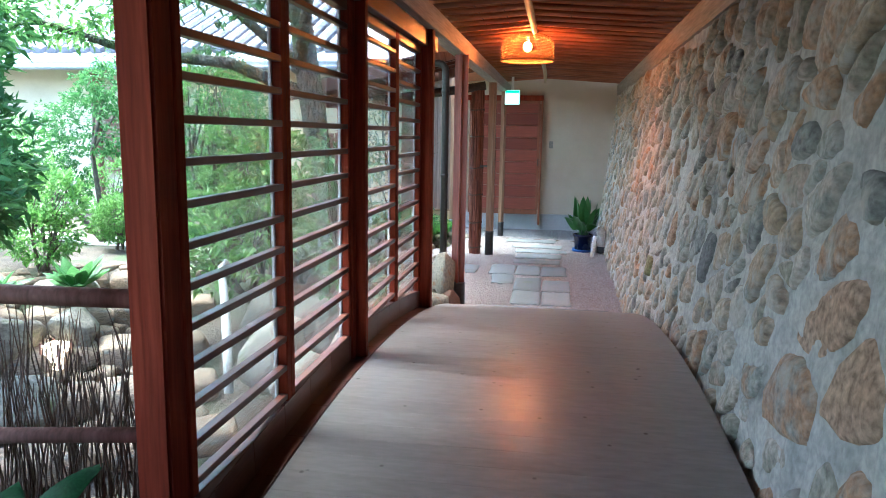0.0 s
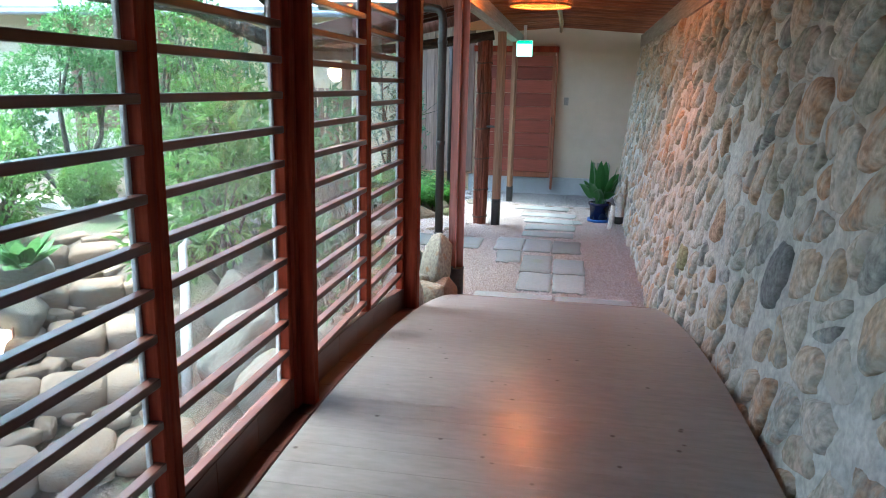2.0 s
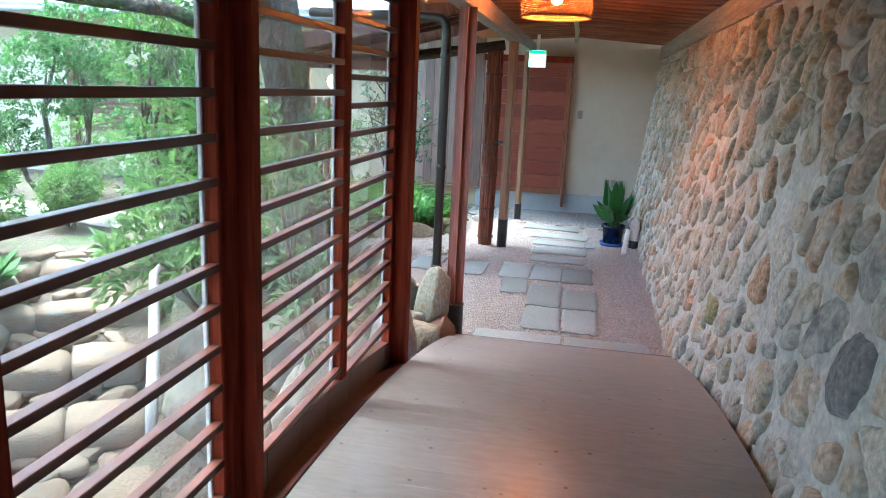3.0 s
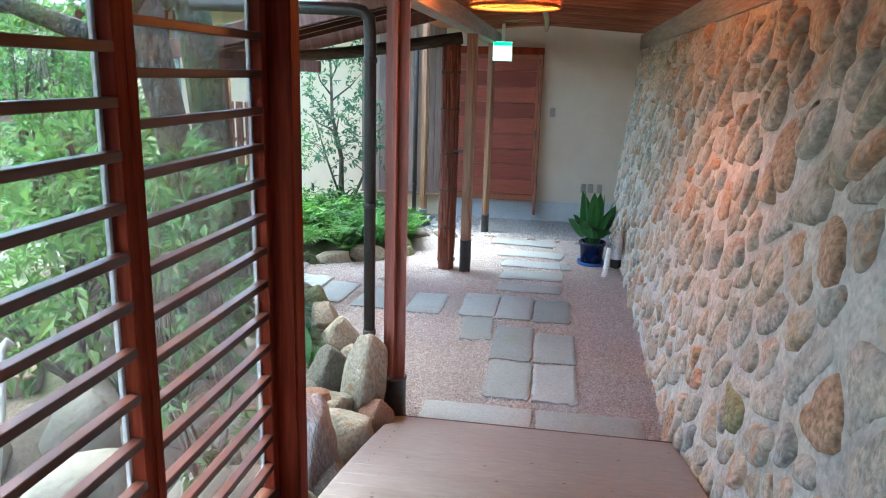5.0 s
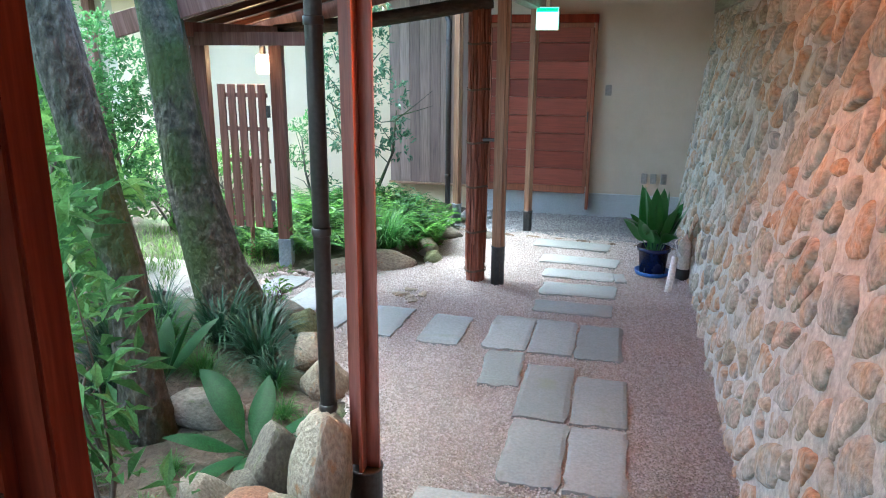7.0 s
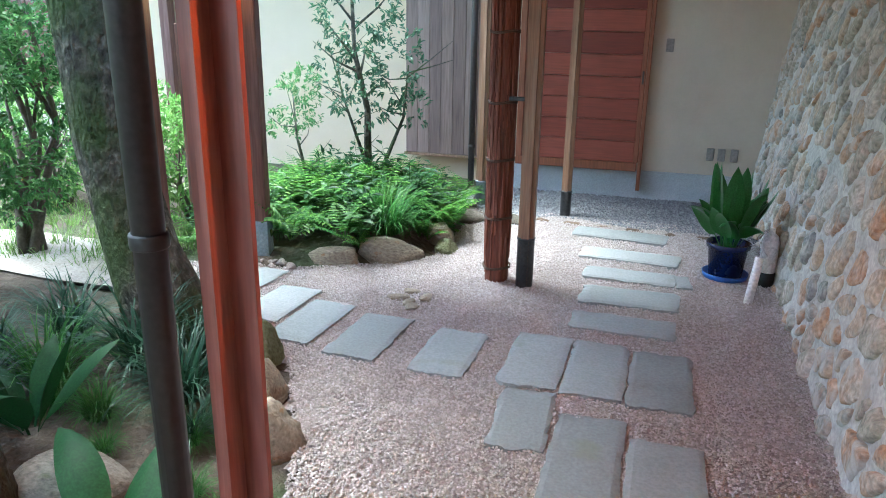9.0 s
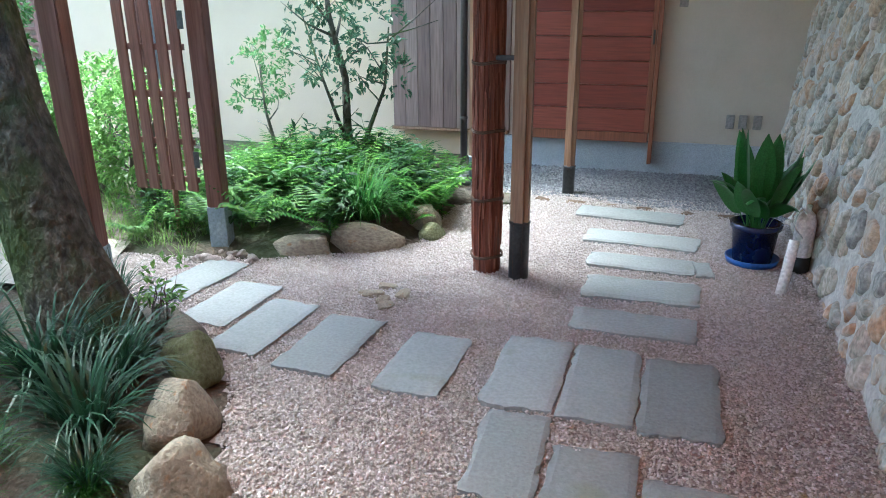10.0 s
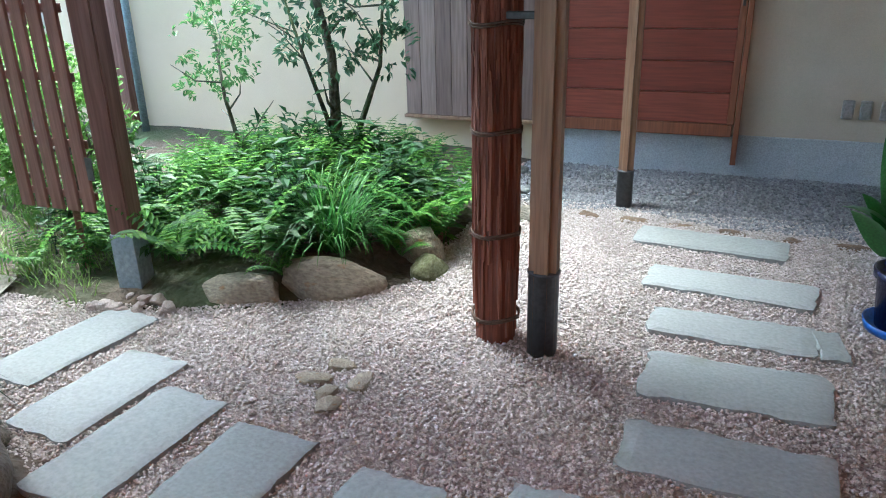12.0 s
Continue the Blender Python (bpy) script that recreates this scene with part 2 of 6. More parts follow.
M_TILE = mat("grey_roof_tile", [(0.1, 0.1, 0.115), (0.15, 0.15, 0.17), (0.2, 0.2, 0.225)], 0.6, 6, (1, 1, 1), 0.3, 60, 0.002, rand="object")
M_COPPER = mat("pale_metal_roof", [(0.22, 0.24, 0.27), (0.29, 0.31, 0.34)], 0.5, 3, (1, 1, 1), 0.1, 60, 0.001)
M_TWIG = mat("dry_brushwood", [(0.06, 0.035, 0.025), (0.12, 0.075, 0.05)], 0.9, 20, (1, 1, 1), 0.4, 90, 0.003, rand="island")
M_MOSSR = mat("mossy_thatch", [(0.1, 0.1, 0.04), (0.2, 0.22, 0.1), (0.3, 0.3, 0.2)], 0.95, 6, (1, 1, 1), 1.0, 40, 0.02)
M_DRIFT = mat("bleached_log", [(0.4, 0.39, 0.37), (0.55, 0.54, 0.52)], 0.8, 10, GR, 0.5, 50, 0.004)
M_BOULD = mat("pale_tan_boulder", [(0.12, 0.095, 0.068), (0.19, 0.158, 0.12), (0.27, 0.236, 0.188)], 0.85, 2.6, (1, 1, 1), 0.9, 9, 0.012, speck=(0.6, 1.25), rand="object")
M_DARKLOG = mat("dark_log_bark", [(0.025, 0.018, 0.014), (0.06, 0.042, 0.032)], 0.95, 20, (0.3, 1, 1), 1.0, 40, 0.02)
M_SAND = mat("pale_sandy_path", [(0.36, 0.32, 0.27), (0.45, 0.41, 0.36), (0.53, 0.49, 0.44)], 0.95, 3, (1, 1, 1), 0.8, 60, 0.01)
M_TANB = mat("ochre_tan_boulder", [(0.18, 0.155, 0.112), (0.28, 0.245, 0.185), (0.38, 0.345, 0.275)], 0.85, 2.4, (1, 1, 1), 0.9, 9, 0.014, speck=(0.66, 1.2), rand="object", randk=0.3, wear=((0.27, 0.155, 0.075), 2.6, 0.6))
M_RUST = mat("rusty_brown_stone", [(0.16, 0.075, 0.045), (0.25, 0.13, 0.08), (0.33, 0.21, 0.15)], 0.85, 2.6, (1, 1, 1), 0.9, 10, 0.012, speck=(0.65, 1.25), rand="object", randk=0.4)
M_QUARTZ = mat("white_veined_stone", [(0.16, 0.1, 0.085), (0.36, 0.3, 0.28), (0.6, 0.58, 0.57)], 0.8, 4, (1, 1, 1), 0.9, 11, 0.012, speck=(0.7, 1.2), rand="object", randk=0.2)
M_GLASS = glass_mat()


def leafmat(name, a, b, c, rough=0.42, trans=0.42, spec=0.4):
    return mat(name, [a, b, c], rough, 30, (1, 1, 1), 0.15, 120, 0.001, rand="island", trans=trans, spec=spec)


L_BRIGHT = leafmat("bright_leaves", (0.07, 0.17, 0.04), (0.13, 0.27, 0.06), (0.22, 0.38, 0.11))
L_MID = leafmat("green_leaves", (0.04, 0.11, 0.035), (0.075, 0.18, 0.055), (0.13, 0.26, 0.09), spec=0.22)
L_DARK = leafmat("dark_leaves", (0.016, 0.05, 0.02), (0.028, 0.08, 0.03), (0.05, 0.12, 0.045), spec=0.2)
L_FERN = leafmat("fern_fronds", (0.022, 0.085, 0.018), (0.065, 0.18, 0.03), (0.16, 0.32, 0.06), spec=0.15)
L_GRASS = leafmat("grass_blades", (0.025, 0.1, 0.025), (0.05, 0.16, 0.035), (0.1, 0.24, 0.055), spec=0.18)
L_LILY = leafmat("lilyturf_blades", (0.01, 0.038, 0.02), (0.02, 0.066, 0.034), (0.035, 0.095, 0.05), 0.38, 0.25)
L_ASPI = leafmat("broad_glossy_leaves", (0.007, 0.032, 0.012), (0.013, 0.055, 0.018), (0.026, 0.095, 0.028), 0.5, 0.15, 0.14)
L_POT = leafmat("potted_leaves", (0.022, 0.11, 0.025), (0.04, 0.16, 0.038), (0.07, 0.22, 0.06), 0.32, 0.2, 0.4)
M_BRANCH = mat("thin_branch_bark", [(0.06, 0.05, 0.04), (0.13, 0.11, 0.09)], 0.9, 20, (1, 1, 1), 0.5, 60, 0.004)


# ---------- mesh helpers ----------
def mesh(name, verts, faces, smooth=False):
    me = bpy.data.meshes.new(name)
    me.from_pydata([tuple(v) for v in verts], [], [tuple(f) for f in faces])
    if smooth:
        me.polygons.foreach_set("use_smooth", [True] * len(me.polygons))
    me.update()
    return me


def bm_mesh(name, bm, smooth=False):
    me = bpy.data.meshes.new(name)
    bm.to_mesh(me)
    bm.free()
    if smooth:
        me.polygons.foreach_set("use_smooth", [True] * len(me.polygons))
    return me


def world_of(ob):
    return world_of(ob.parent) @ ob.matrix_parent_inverse @ ob.matrix_basis if ob.parent else ob.matrix_basis.copy()


def add(name, me, material, parent=None, m=None, label=""):
    """Link a mesh at the world pose m, as a thing or as a part of parent."""
    ob = new(name, me)
    if material and not me.materials:
        me.materials.append(material)
    if parent:
        ob.parent = parent
        ob.matrix_parent_inverse = world_of(parent).inverted()
    ob.matrix_basis = m if m is not None else Matrix.Identity(4)
    if label:
        ob["label"] = label
    return ob


def part(name, me, material, parent, label="", m=None):
    return add(name, me, material, parent, m, label)


def thing(name, x, y, z, label, category, group="", kind="", rz=0):
    ob = new(name)
    ob.empty_display_size = 0.1
    ob.matrix_basis = pose(x, y, z, 0, 0, rz)
    return tagged(ob, label, category, group, kind)


BOXES = {}


def box(sx, sy, sz, b=0.004, mtl=None):
    key = (round(sx, 4), round(sy, 4), round(sz, 4), b, mtl.name if mtl else "")
    if key not in BOXES:
        bm = bmesh.new()
        bmesh.ops.create_cube(bm, size=1)
        bmesh.ops.scale(bm, vec=(sx, sy, sz), verts=bm.verts)
        if b:
            bmesh.ops.bevel(bm, geom=bm.edges[:], offset=min(b, 0.4 * min(sx, sy, sz)), segments=1, affect="EDGES")
        BOXES[key] = bm_mesh("box", bm)
    return BOXES[key]


def span(name, lo, hi, material, parent=None, b=0.004, label=""):
    """A bevelled box from corner lo to corner hi."""
    s = [abs(q - p) for p, q in zip(lo, hi)]
    c = [(p + q) / 2 for p, q in zip(lo, hi)]
    return add(name, box(*s, b, material), material, parent, pose(*c), label)


def along(p, q):
    """The pose in the middle of p and q whose y axis runs from p to q."""
    p, q = Vector(p), Vector(q)
    return Matrix.Translation((p + q) / 2) @ (q - p).to_track_quat("Y", "Z").to_matrix().to_4x4()


def bar(name, p, q, w, h, material, parent=None, b=0.003, label=""):
    d = (Vector(q) - Vector(p)).length
    return add(name, box(w, d, h, b, material), material, parent, along(p, q), label)


def tube_geo(pts, radii, n=10, jitter=0.0, caps=True, rng=None, rough=0.0):
    """A swept tube through pts."""
    pts = [Vector(p) for p in pts]
    V, F = [], []
    up = Vector((0.31, 0.17, 0.93))
    for i, p in enumerate(pts):
        d = (pts[min(i + 1, len(pts) - 1)] - pts[max(i - 1, 0)]).normalized()
        a = d.cross(up)
        if a.length < 0.15:
            a = d.cross(Vector((1, 0.2, 0)))
        a.normalize()
        c = d.cross(a)
        r = radii[i] if hasattr(radii, "__len__") else radii
        for k in range(n):
            t = 2 * math.pi * k / n
            rr = r * (1 + (rough * noise.noise(Vector((math.cos(t) * 2, math.sin(t) * 2, p.z * 3 + p.x))) if rough else 0))
            V.append(p + (a * math.cos(t) + c * math.sin(t)) * rr)
        if i:
            o = (i - 1) * n
            for k in range(n):
                F.append((o + k, o + (k + 1) % n, o + n + (k + 1) % n, o + n + k))
    if caps:
        F.append(tuple(range(n - 1, -1, -1)))
        F.append(tuple(range((len(pts) - 1) * n, len(pts) * n)))
    return V, F


def join_geo(parts):
    V, F = [], []
    for v, f in parts:
        o = len(V)
        V.extend(v)
        F.extend(tuple(i + o for i in q) for q in f)
    return V, F


def tube(name, pts, radii, material, parent=None, n=10, label="", rough=0.0):
    return add(name, mesh(name, *tube_geo(pts, radii, n, rough=rough), smooth=True), material, parent, None, label)


def lathe(name, profile, n=28):
    V = [(r * math.cos(2 * math.pi * k / n), r * math.sin(2 * math.pi * k / n), z) for r, z in profile for k in range(n)]
    F = [(i * n + k, i * n + (k + 1) % n, (i + 1) * n + (k + 1) % n, (i + 1) * n + k) for i in range(len(profile) - 1) for k in range(n)]
    F.append(tuple(range(n - 1, -1, -1)))
    F.append(tuple(range((len(profile) - 1) * n, len(profile) * n)))
    return mesh(name, V, F, True)


def rock_mesh(seed, sub=3, rough=0.5, square=0.88, keep=0.9):
    bm = bmesh.new()
    bmesh.ops.create_icosphere(bm, subdivisions=sub, radius=1)
    off = Vector((seed * 3.7, seed * 1.3, seed * 2.1))
    r = random.Random(seed)
    cuts = [(Vector((r.uniform(-1, 1), r.uniform(-1, 1), r.uniform(-0.6, 1))).normalized(), r.uniform(0.62, 0.85)) for _ in range(6)]
    for v in bm.verts:
        d = v.co.normalized()
        k = 1 + rough * noise.noise(d * 1.1 + off) + 0.35 * rough * noise.noise(d * 2.7 + off) + 0.12 * rough * noise.noise(d * 7 + off)
        c = Vector([math.copysign(abs(a) ** square, a) for a in d * k])
        for cut, lim in cuts:
            over = c.dot(cut) - lim
            if over > 0:
                c -= cut * over * keep
        v.co = c
    return bm_mesh("rock", bm, True)


ROCKS = [rock_mesh(s, 3) for s in range(9)] + [rock_mesh(s, 3, 0.16, 0.4, 0.2) for s in range(20, 25)] + [rock_mesh(s, 4, 0.4, 0.72, 0.8) for s in range(30, 38)]


def rock(x, y, z, sx, sy, sz, rz=0, kind=0, label="rounded tan garden boulder", material=None, name="boulder", tilt=0, group=""):
    """A boulder with half sizes sx, sy, sz, its middle at z."""
    me = ROCKS[kind % len(ROCKS)]
    if material and (not me.materials or me.materials[0] != material):
        key = (kind % len(ROCKS), material.name)
        if key not in BOXES:
            BOXES[key] = me.copy()
            BOXES[key].materials.clear()
            BOXES[key].materials.append(material)
        me = BOXES[key]
    ob = add(name, me, material or M_ROCK, None, pose(x, y, z, tilt, 0, rz) @ Matrix.Diagonal((sx, sy, sz, 1)))
    return tagged(ob, label, "rock", group)


# ---------- plants ----------
def leaf_quads(P, D, U, length, width, fold=0.25):
    """Leaves as folded diamonds: base P, direction D, up U."""
    V, F = [], []
    for p, d, u, ln, w in zip(P, D, U, length, width):
        s = d.cross(u)
        if s.length < 1e-3:
            s = Vector((1, 0, 0))
        s.normalize()
        u = s.cross(d)
        o = len(V)
        V += [p, p + d * ln * 0.45 + s * w / 2 + u * fold * w, p + d * ln - u * ln * 0.12, p + d * ln * 0.45 - s * w / 2 + u * fold * w]
        F += [(o, o + 1, o + 2), (o, o + 2, o + 3)]
    return V, F


def rvec(rng):
    while True:
        v = Vector((rng.uniform(-1, 1), rng.uniform(-1, 1), rng.uniform(-1, 1)))
        if 0.05 < v.length < 1:
            return v.normalized()


def crown_geo(rng, blobs, n, size, wide=0.42):
    """n leaves scattered in clumps over the shells of ellipsoids (x, y, z, rx, ry, rz)."""
    P, D, U, A, W = [], [], [], [], []
    weights = [b[3] * b[4] + b[5] * b[4] for b in blobs]
    clump = max(1, n // 7)
    for _ in range(clump):
        b = rng.choices(blobs, weights)[0]
        d = rvec(rng)
        k = rng.uniform(0.45, 1.0) ** 0.5 * (1 + 0.35 * noise.noise(Vector((d.x * 2.3 + b[0], d.y * 2.3 + b[1], d.z * 2.3))))
        c = Vector((b[0] + d.x * b[3] * k, b[1] + d.y * b[4] * k, b[2] + d.z * b[5] * k))
        axis = (d + rvec(rng) * 0.7 + Vector((0, 0, 0.25))).normalized()
        for _ in range(7):
            e = (axis + rvec(rng) * 0.95).normalized()
            P.append(c + rvec(rng) * size * 0.5)
            D.append(e)
            U.append((Vector((0, 0, 1)) + rvec(rng) * 0.5).normalized())
            s = size * rng.uniform(0.6, 1.25)
            A.append(s)
            W.append(s * wide)
    return leaf_quads(P, D, U, A, W)


def bush(name, rng, x, y, z, blobs, n, size, material, label, stems=6, wide=0.42, category="shrub", trunk_r=0.012):
    ob = thing(name, x, y, z, label, category)
    geo = []
    for i in range(stems):
        b = rng.choice(blobs)
        q = Vector((b[0], b[1], b[2])) + rvec(rng) * 0.5 * min(b[3:6])
        p0 = Vector((rng.uniform(-0.06, 0.06), rng.uniform(-0.06, 0.06), -0.05))
        midp = p0.lerp(q, 0.5) + rvec(rng) * 0.12 * (q - p0).length
        geo.append(tube_geo([p0, p0.lerp(midp, 0.5), midp, midp.lerp(q, 0.55) + rvec(rng) * 0.03, q], [trunk_r * 1.5, trunk_r * 1.3, trunk_r, trunk_r * 0.7, trunk_r * 0.3], 6))
        for _ in range(3):
            w = q + rvec(rng) * 0.7 * min(b[3:6])
            geo.append(tube_geo([midp, midp.lerp(w, 0.5) + rvec(rng) * 0.04, w], [trunk_r * 0.6, trunk_r * 0.4, trunk_r * 0.15], 5))
    place = pose(x, y, z)
    part("branchwork", mesh("branchwork", *join_geo(geo), smooth=True), M_BRANCH, ob, "thin grey-brown stems", place)
    part("foliage", mesh("foliage", *crown_geo(rng, blobs, n, size, wide)), material, ob, "", place)
    return ob


def blade_geo(rng, n, length, width, spread, droop=0.8, seg=5, base=0.06):
    """A tuft of arching blades around the origin."""
    V, F = [], []
    for _ in range(n):
        a = rng.uniform(0, 2 * math.pi)
        out = Vector((math.cos(a), math.sin(a), 0))
        side = Vector((-out.y, out.x, 0))
        ln = length * rng.uniform(0.6, 1.15)
        lean = rng.uniform(0.1, 1.0) * spread
        p = out * rng.uniform(0, base) + side * rng.uniform(-base, base)
        o = len(V)
        for i in range(seg + 1):
            f = i / seg
            ang = lean + droop * f * f * (0.6 + lean)
            if i:
                p = p + (out * math.sin(ang) + Vector((0, 0, math.cos(ang)))) * ln / seg
            w = width * (1 - f) ** 0.6 * 0.5 + 0.0004
            V += [p - side * w, p + side * w]
            if i:
                k = o + 2 * i
                F.append((k - 2, k - 1, k + 1, k))
    return V, F


def frond_geo(rng, n, length, pairs=15):
    """A fern: arching fronds of paired leaflets."""
    P, D, U, A, W = [], [], [], [], []
    stems = []
    for k in range(n):
        a = 2 * math.pi * (k + rng.uniform(-0.4, 0.4)) / n
        out = Vector((math.cos(a), math.sin(a), 0))
        side = Vector((-out.y, out.x, 0))
        ln = length * rng.uniform(0.7, 1.15)
        p, ang, pts = Vector((0, 0, 0)), rng.uniform(0.2, 0.75), []
        for i in range(pairs + 1):
            f = i / pairs
            d = out * math.sin(ang + 1.15 * f * f) + Vector((0, 0, math.cos(ang + 1.15 * f * f)))
            p = p + d * ln / pairs
            pts.append(p.copy())
            if f > 0.15:
                w = ln * 0.25 * math.sin(min(1, (f - 0.05) * 1.15) * math.pi) ** 0.7 * (1.1 - 0.6 * f) + 0.008
                for s in (-1, 1):
                    P.append(p.copy())
                    D.append((side * s + d * 0.35 - Vector((0, 0, 0.12))).normalized())
                    U.append(Vector((0, 0, 1)))
                    A.append(w)
                    W.append(max(0.008, ln / pairs * 0.95))
        stems.append(tube_geo(pts[::4] + [pts[-1]], 0.0018, 4, caps=False))
    return join_geo([leaf_quads(P, D, U, A, W, 0.05)] + stems)


def broad_leaf_geo(base, out, length, width, lean, droop, seg=11, twist=0.0, stalk=0.18):
    """One broad lanceolate leaf on a stalk."""
    out = Vector(out).normalized()
    side = (Vector((-out.y, out.x, 0)) + Vector((0, 0, twist))).normalized()
    p, V, F = Vector(base), [], []
    for i in range(seg + 1):
        f = i / seg
        ang = lean + droop * f * f
        d = out * math.sin(ang) + Vector((0, 0, math.cos(ang)))
        if i:
            p = p + d * length / seg
        w = width * 0.5 * (0.06 if f < stalk else math.sin(math.pi * ((f - stalk + 0.06) / (1.06 - stalk)) ** 0.85) ** 0.8) + 0.002
        up = side.cross(d)
        V += [p - side * w + up * w * 0.35, p, p + side * w + up * w * 0.35]
        if i:
            k = 3 * i
            F += [(k - 3, k - 2, k + 1, k), (k - 2, k - 1, k + 2, k + 1)]
    return V, F



# ---------- levels ----------
def deck_z(y):
    """Top of the arched walkway."""
    if y > 2.8:
        return 0.573 - 0.0455 * (y - 2.8) ** 2
    if y > 0.9:
        return 0.573 - 0.047 * (y - 2.8) ** 2
    return 0.403 - 0.17 * (1 - math.exp((y - 0.9) / 0.95))


def wall_x(y, z):
    """Face of the leaning stone wall."""
    return 0.70 + 0.10 * z + 0.008 * (y - 6)


def smooth(a, b, t):
    t = min(1, max(0, (t - a) / (b - a)))
    return t * t * (3 - 2 * t)


def left_edge(y):
    """Where the gravel ends towards the garden."""
    return float(np.interp(y, (6.1, 6.6, 7.25, 7.66, 7.98, 8.22, 8.35, 8.5, 9.12, 9.25, 9.5, 9.85, 10.8, 10.95), (-0.92, -1.05, -1.36, -1.6, -1.82, -2.02, -2.55, -3.5, -3.4, -2.5, -2.0, -1.62, -1.62, -1.76)))


def ground_z(x, y):
    """The court is level; the garden rises a little, and a hollow passes under the walkway."""
    garden = 0.06 * smooth(-1.2, -2.0, x) * smooth(5.6, 6.6, y)
    s = (x + 3.4) * -0.42 + (y - 6.0) * 0.9       # along the stone steps
    u = (x + 3.4) * 0.82 + (y - 6.0) * 0.56       # across them
    ramp = min(0.0, max(-0.85, -0.72 + 0.28 * (s + 1.43)) - 0.13)
    side = smooth(0.45, 1.0, u) * smooth(5.35, 5.95, y)
    hollow = ramp * (1 - side) * smooth(1.6, 0.4, x) * (1 - smooth(-1.5, -2.6, u))
    rise = 0.25 * smooth(-4.6, -6.5, x) * smooth(9.0, 4.0, y)
    bank = 1.2 * smooth(2.3, 1.5, y) * smooth(-3.4, -2.6, x) * smooth(-0.2, -0.7, x)
    mound = 0.16 * max(0, 1 - ((x + 2.55) / 0.95) ** 2 - ((y - 10.4) / 1.05) ** 2)
    wob = 0.03 * noise.noise(Vector((x * 1.3, y * 1.3, 0))) if x < -1.5 or y < 6 else 0
    edge_x = left_edge(y)
    court = smooth(edge_x - 0.2, edge_x - 0.02, x) * smooth(6.0, 6.3, y)
    return (garden + hollow + rise + wob + bank) * (1 - court) + mound - 0.012


# ---------- ground ----------
xs = [-400, -120, -40, -18] + [-11 + 0.15 * i for i in range(95)] + [8, 40, 400]
ys = [-400, -100, -25] + [-5 + 0.15 * i for i in range(127)] + [20, 45, 120, 400]
GV = [(x, y, ground_z(x, y)) for y in ys for x in xs]
GF = [(j * len(xs) + i, j * len(xs) + i + 1, (j + 1) * len(xs) + i + 1, (j + 1) * len(xs) + i) for j in range(len(ys) - 1) for i in range(len(xs) - 1)]
ground = tagged(add("ground", mesh("ground", GV, GF, True), M_SOIL), "dark mossy garden soil", "ground", kind="structure")


def in_gravel(x, y):
    if not (6.12 < y < 12.28 and -3.5 < x < 0.86):
        return False
    return x > left_edge(y) + 0.05 * noise.noise(Vector((x * 3, y * 3, 5)))


step = 0.08
gv, gf, idx = [], [], {}
for j in range(78):
    for i in range(56):
        x, y = -3.5 + step * i, 6.1 + step * j
        if in_gravel(x + step / 2, y + step / 2):
            q = []
            for dx, dy in ((0, 0), (1, 0), (1, 1), (0, 1)):
                key = (i + dx, j + dy)
                if key not in idx:
                    idx[key] = len(gv)
                    gv.append((x + dx * step, y + dy * step, 0.001 + 0.01 * noise.noise(Vector(((x + dx * step) * 4, (y + dy * step) * 4, 0)))))
                q.append(idx[key])
            gf.append(q)
sv, sf = [], []
for i in range(31):
    for j in range(7):
        x = -9.0 + 0.19 * i
        y = 8.42 + 0.13 * j + 0.25 * smooth(-4.5, -8.5, x) * 2 + 0.05 * noise.noise(Vector((x * 2, j, 0)))
        sv.append((x, y, ground_z(x, y) + 0.014))
        if i and j:
            q = i * 7 + j
            sf.append((q - 8, q - 1, q, q - 7))
tagged(add("sand_path", mesh("sand_path", sv, sf, True), M_SAND), "pale trodden sandy path behind the gate", "path", kind="structure")
gravel_bed = tagged(add("gravel_bed", mesh("gravel_bed", gv, gf, True), M_GRAVEL), "pinkish fine gravel covering the court", "gravel", kind="structure")


def bed_z(x, y):
    return 0.001 + 0.01 * noise.noise(Vector((x * 4, y * 4, 0)))


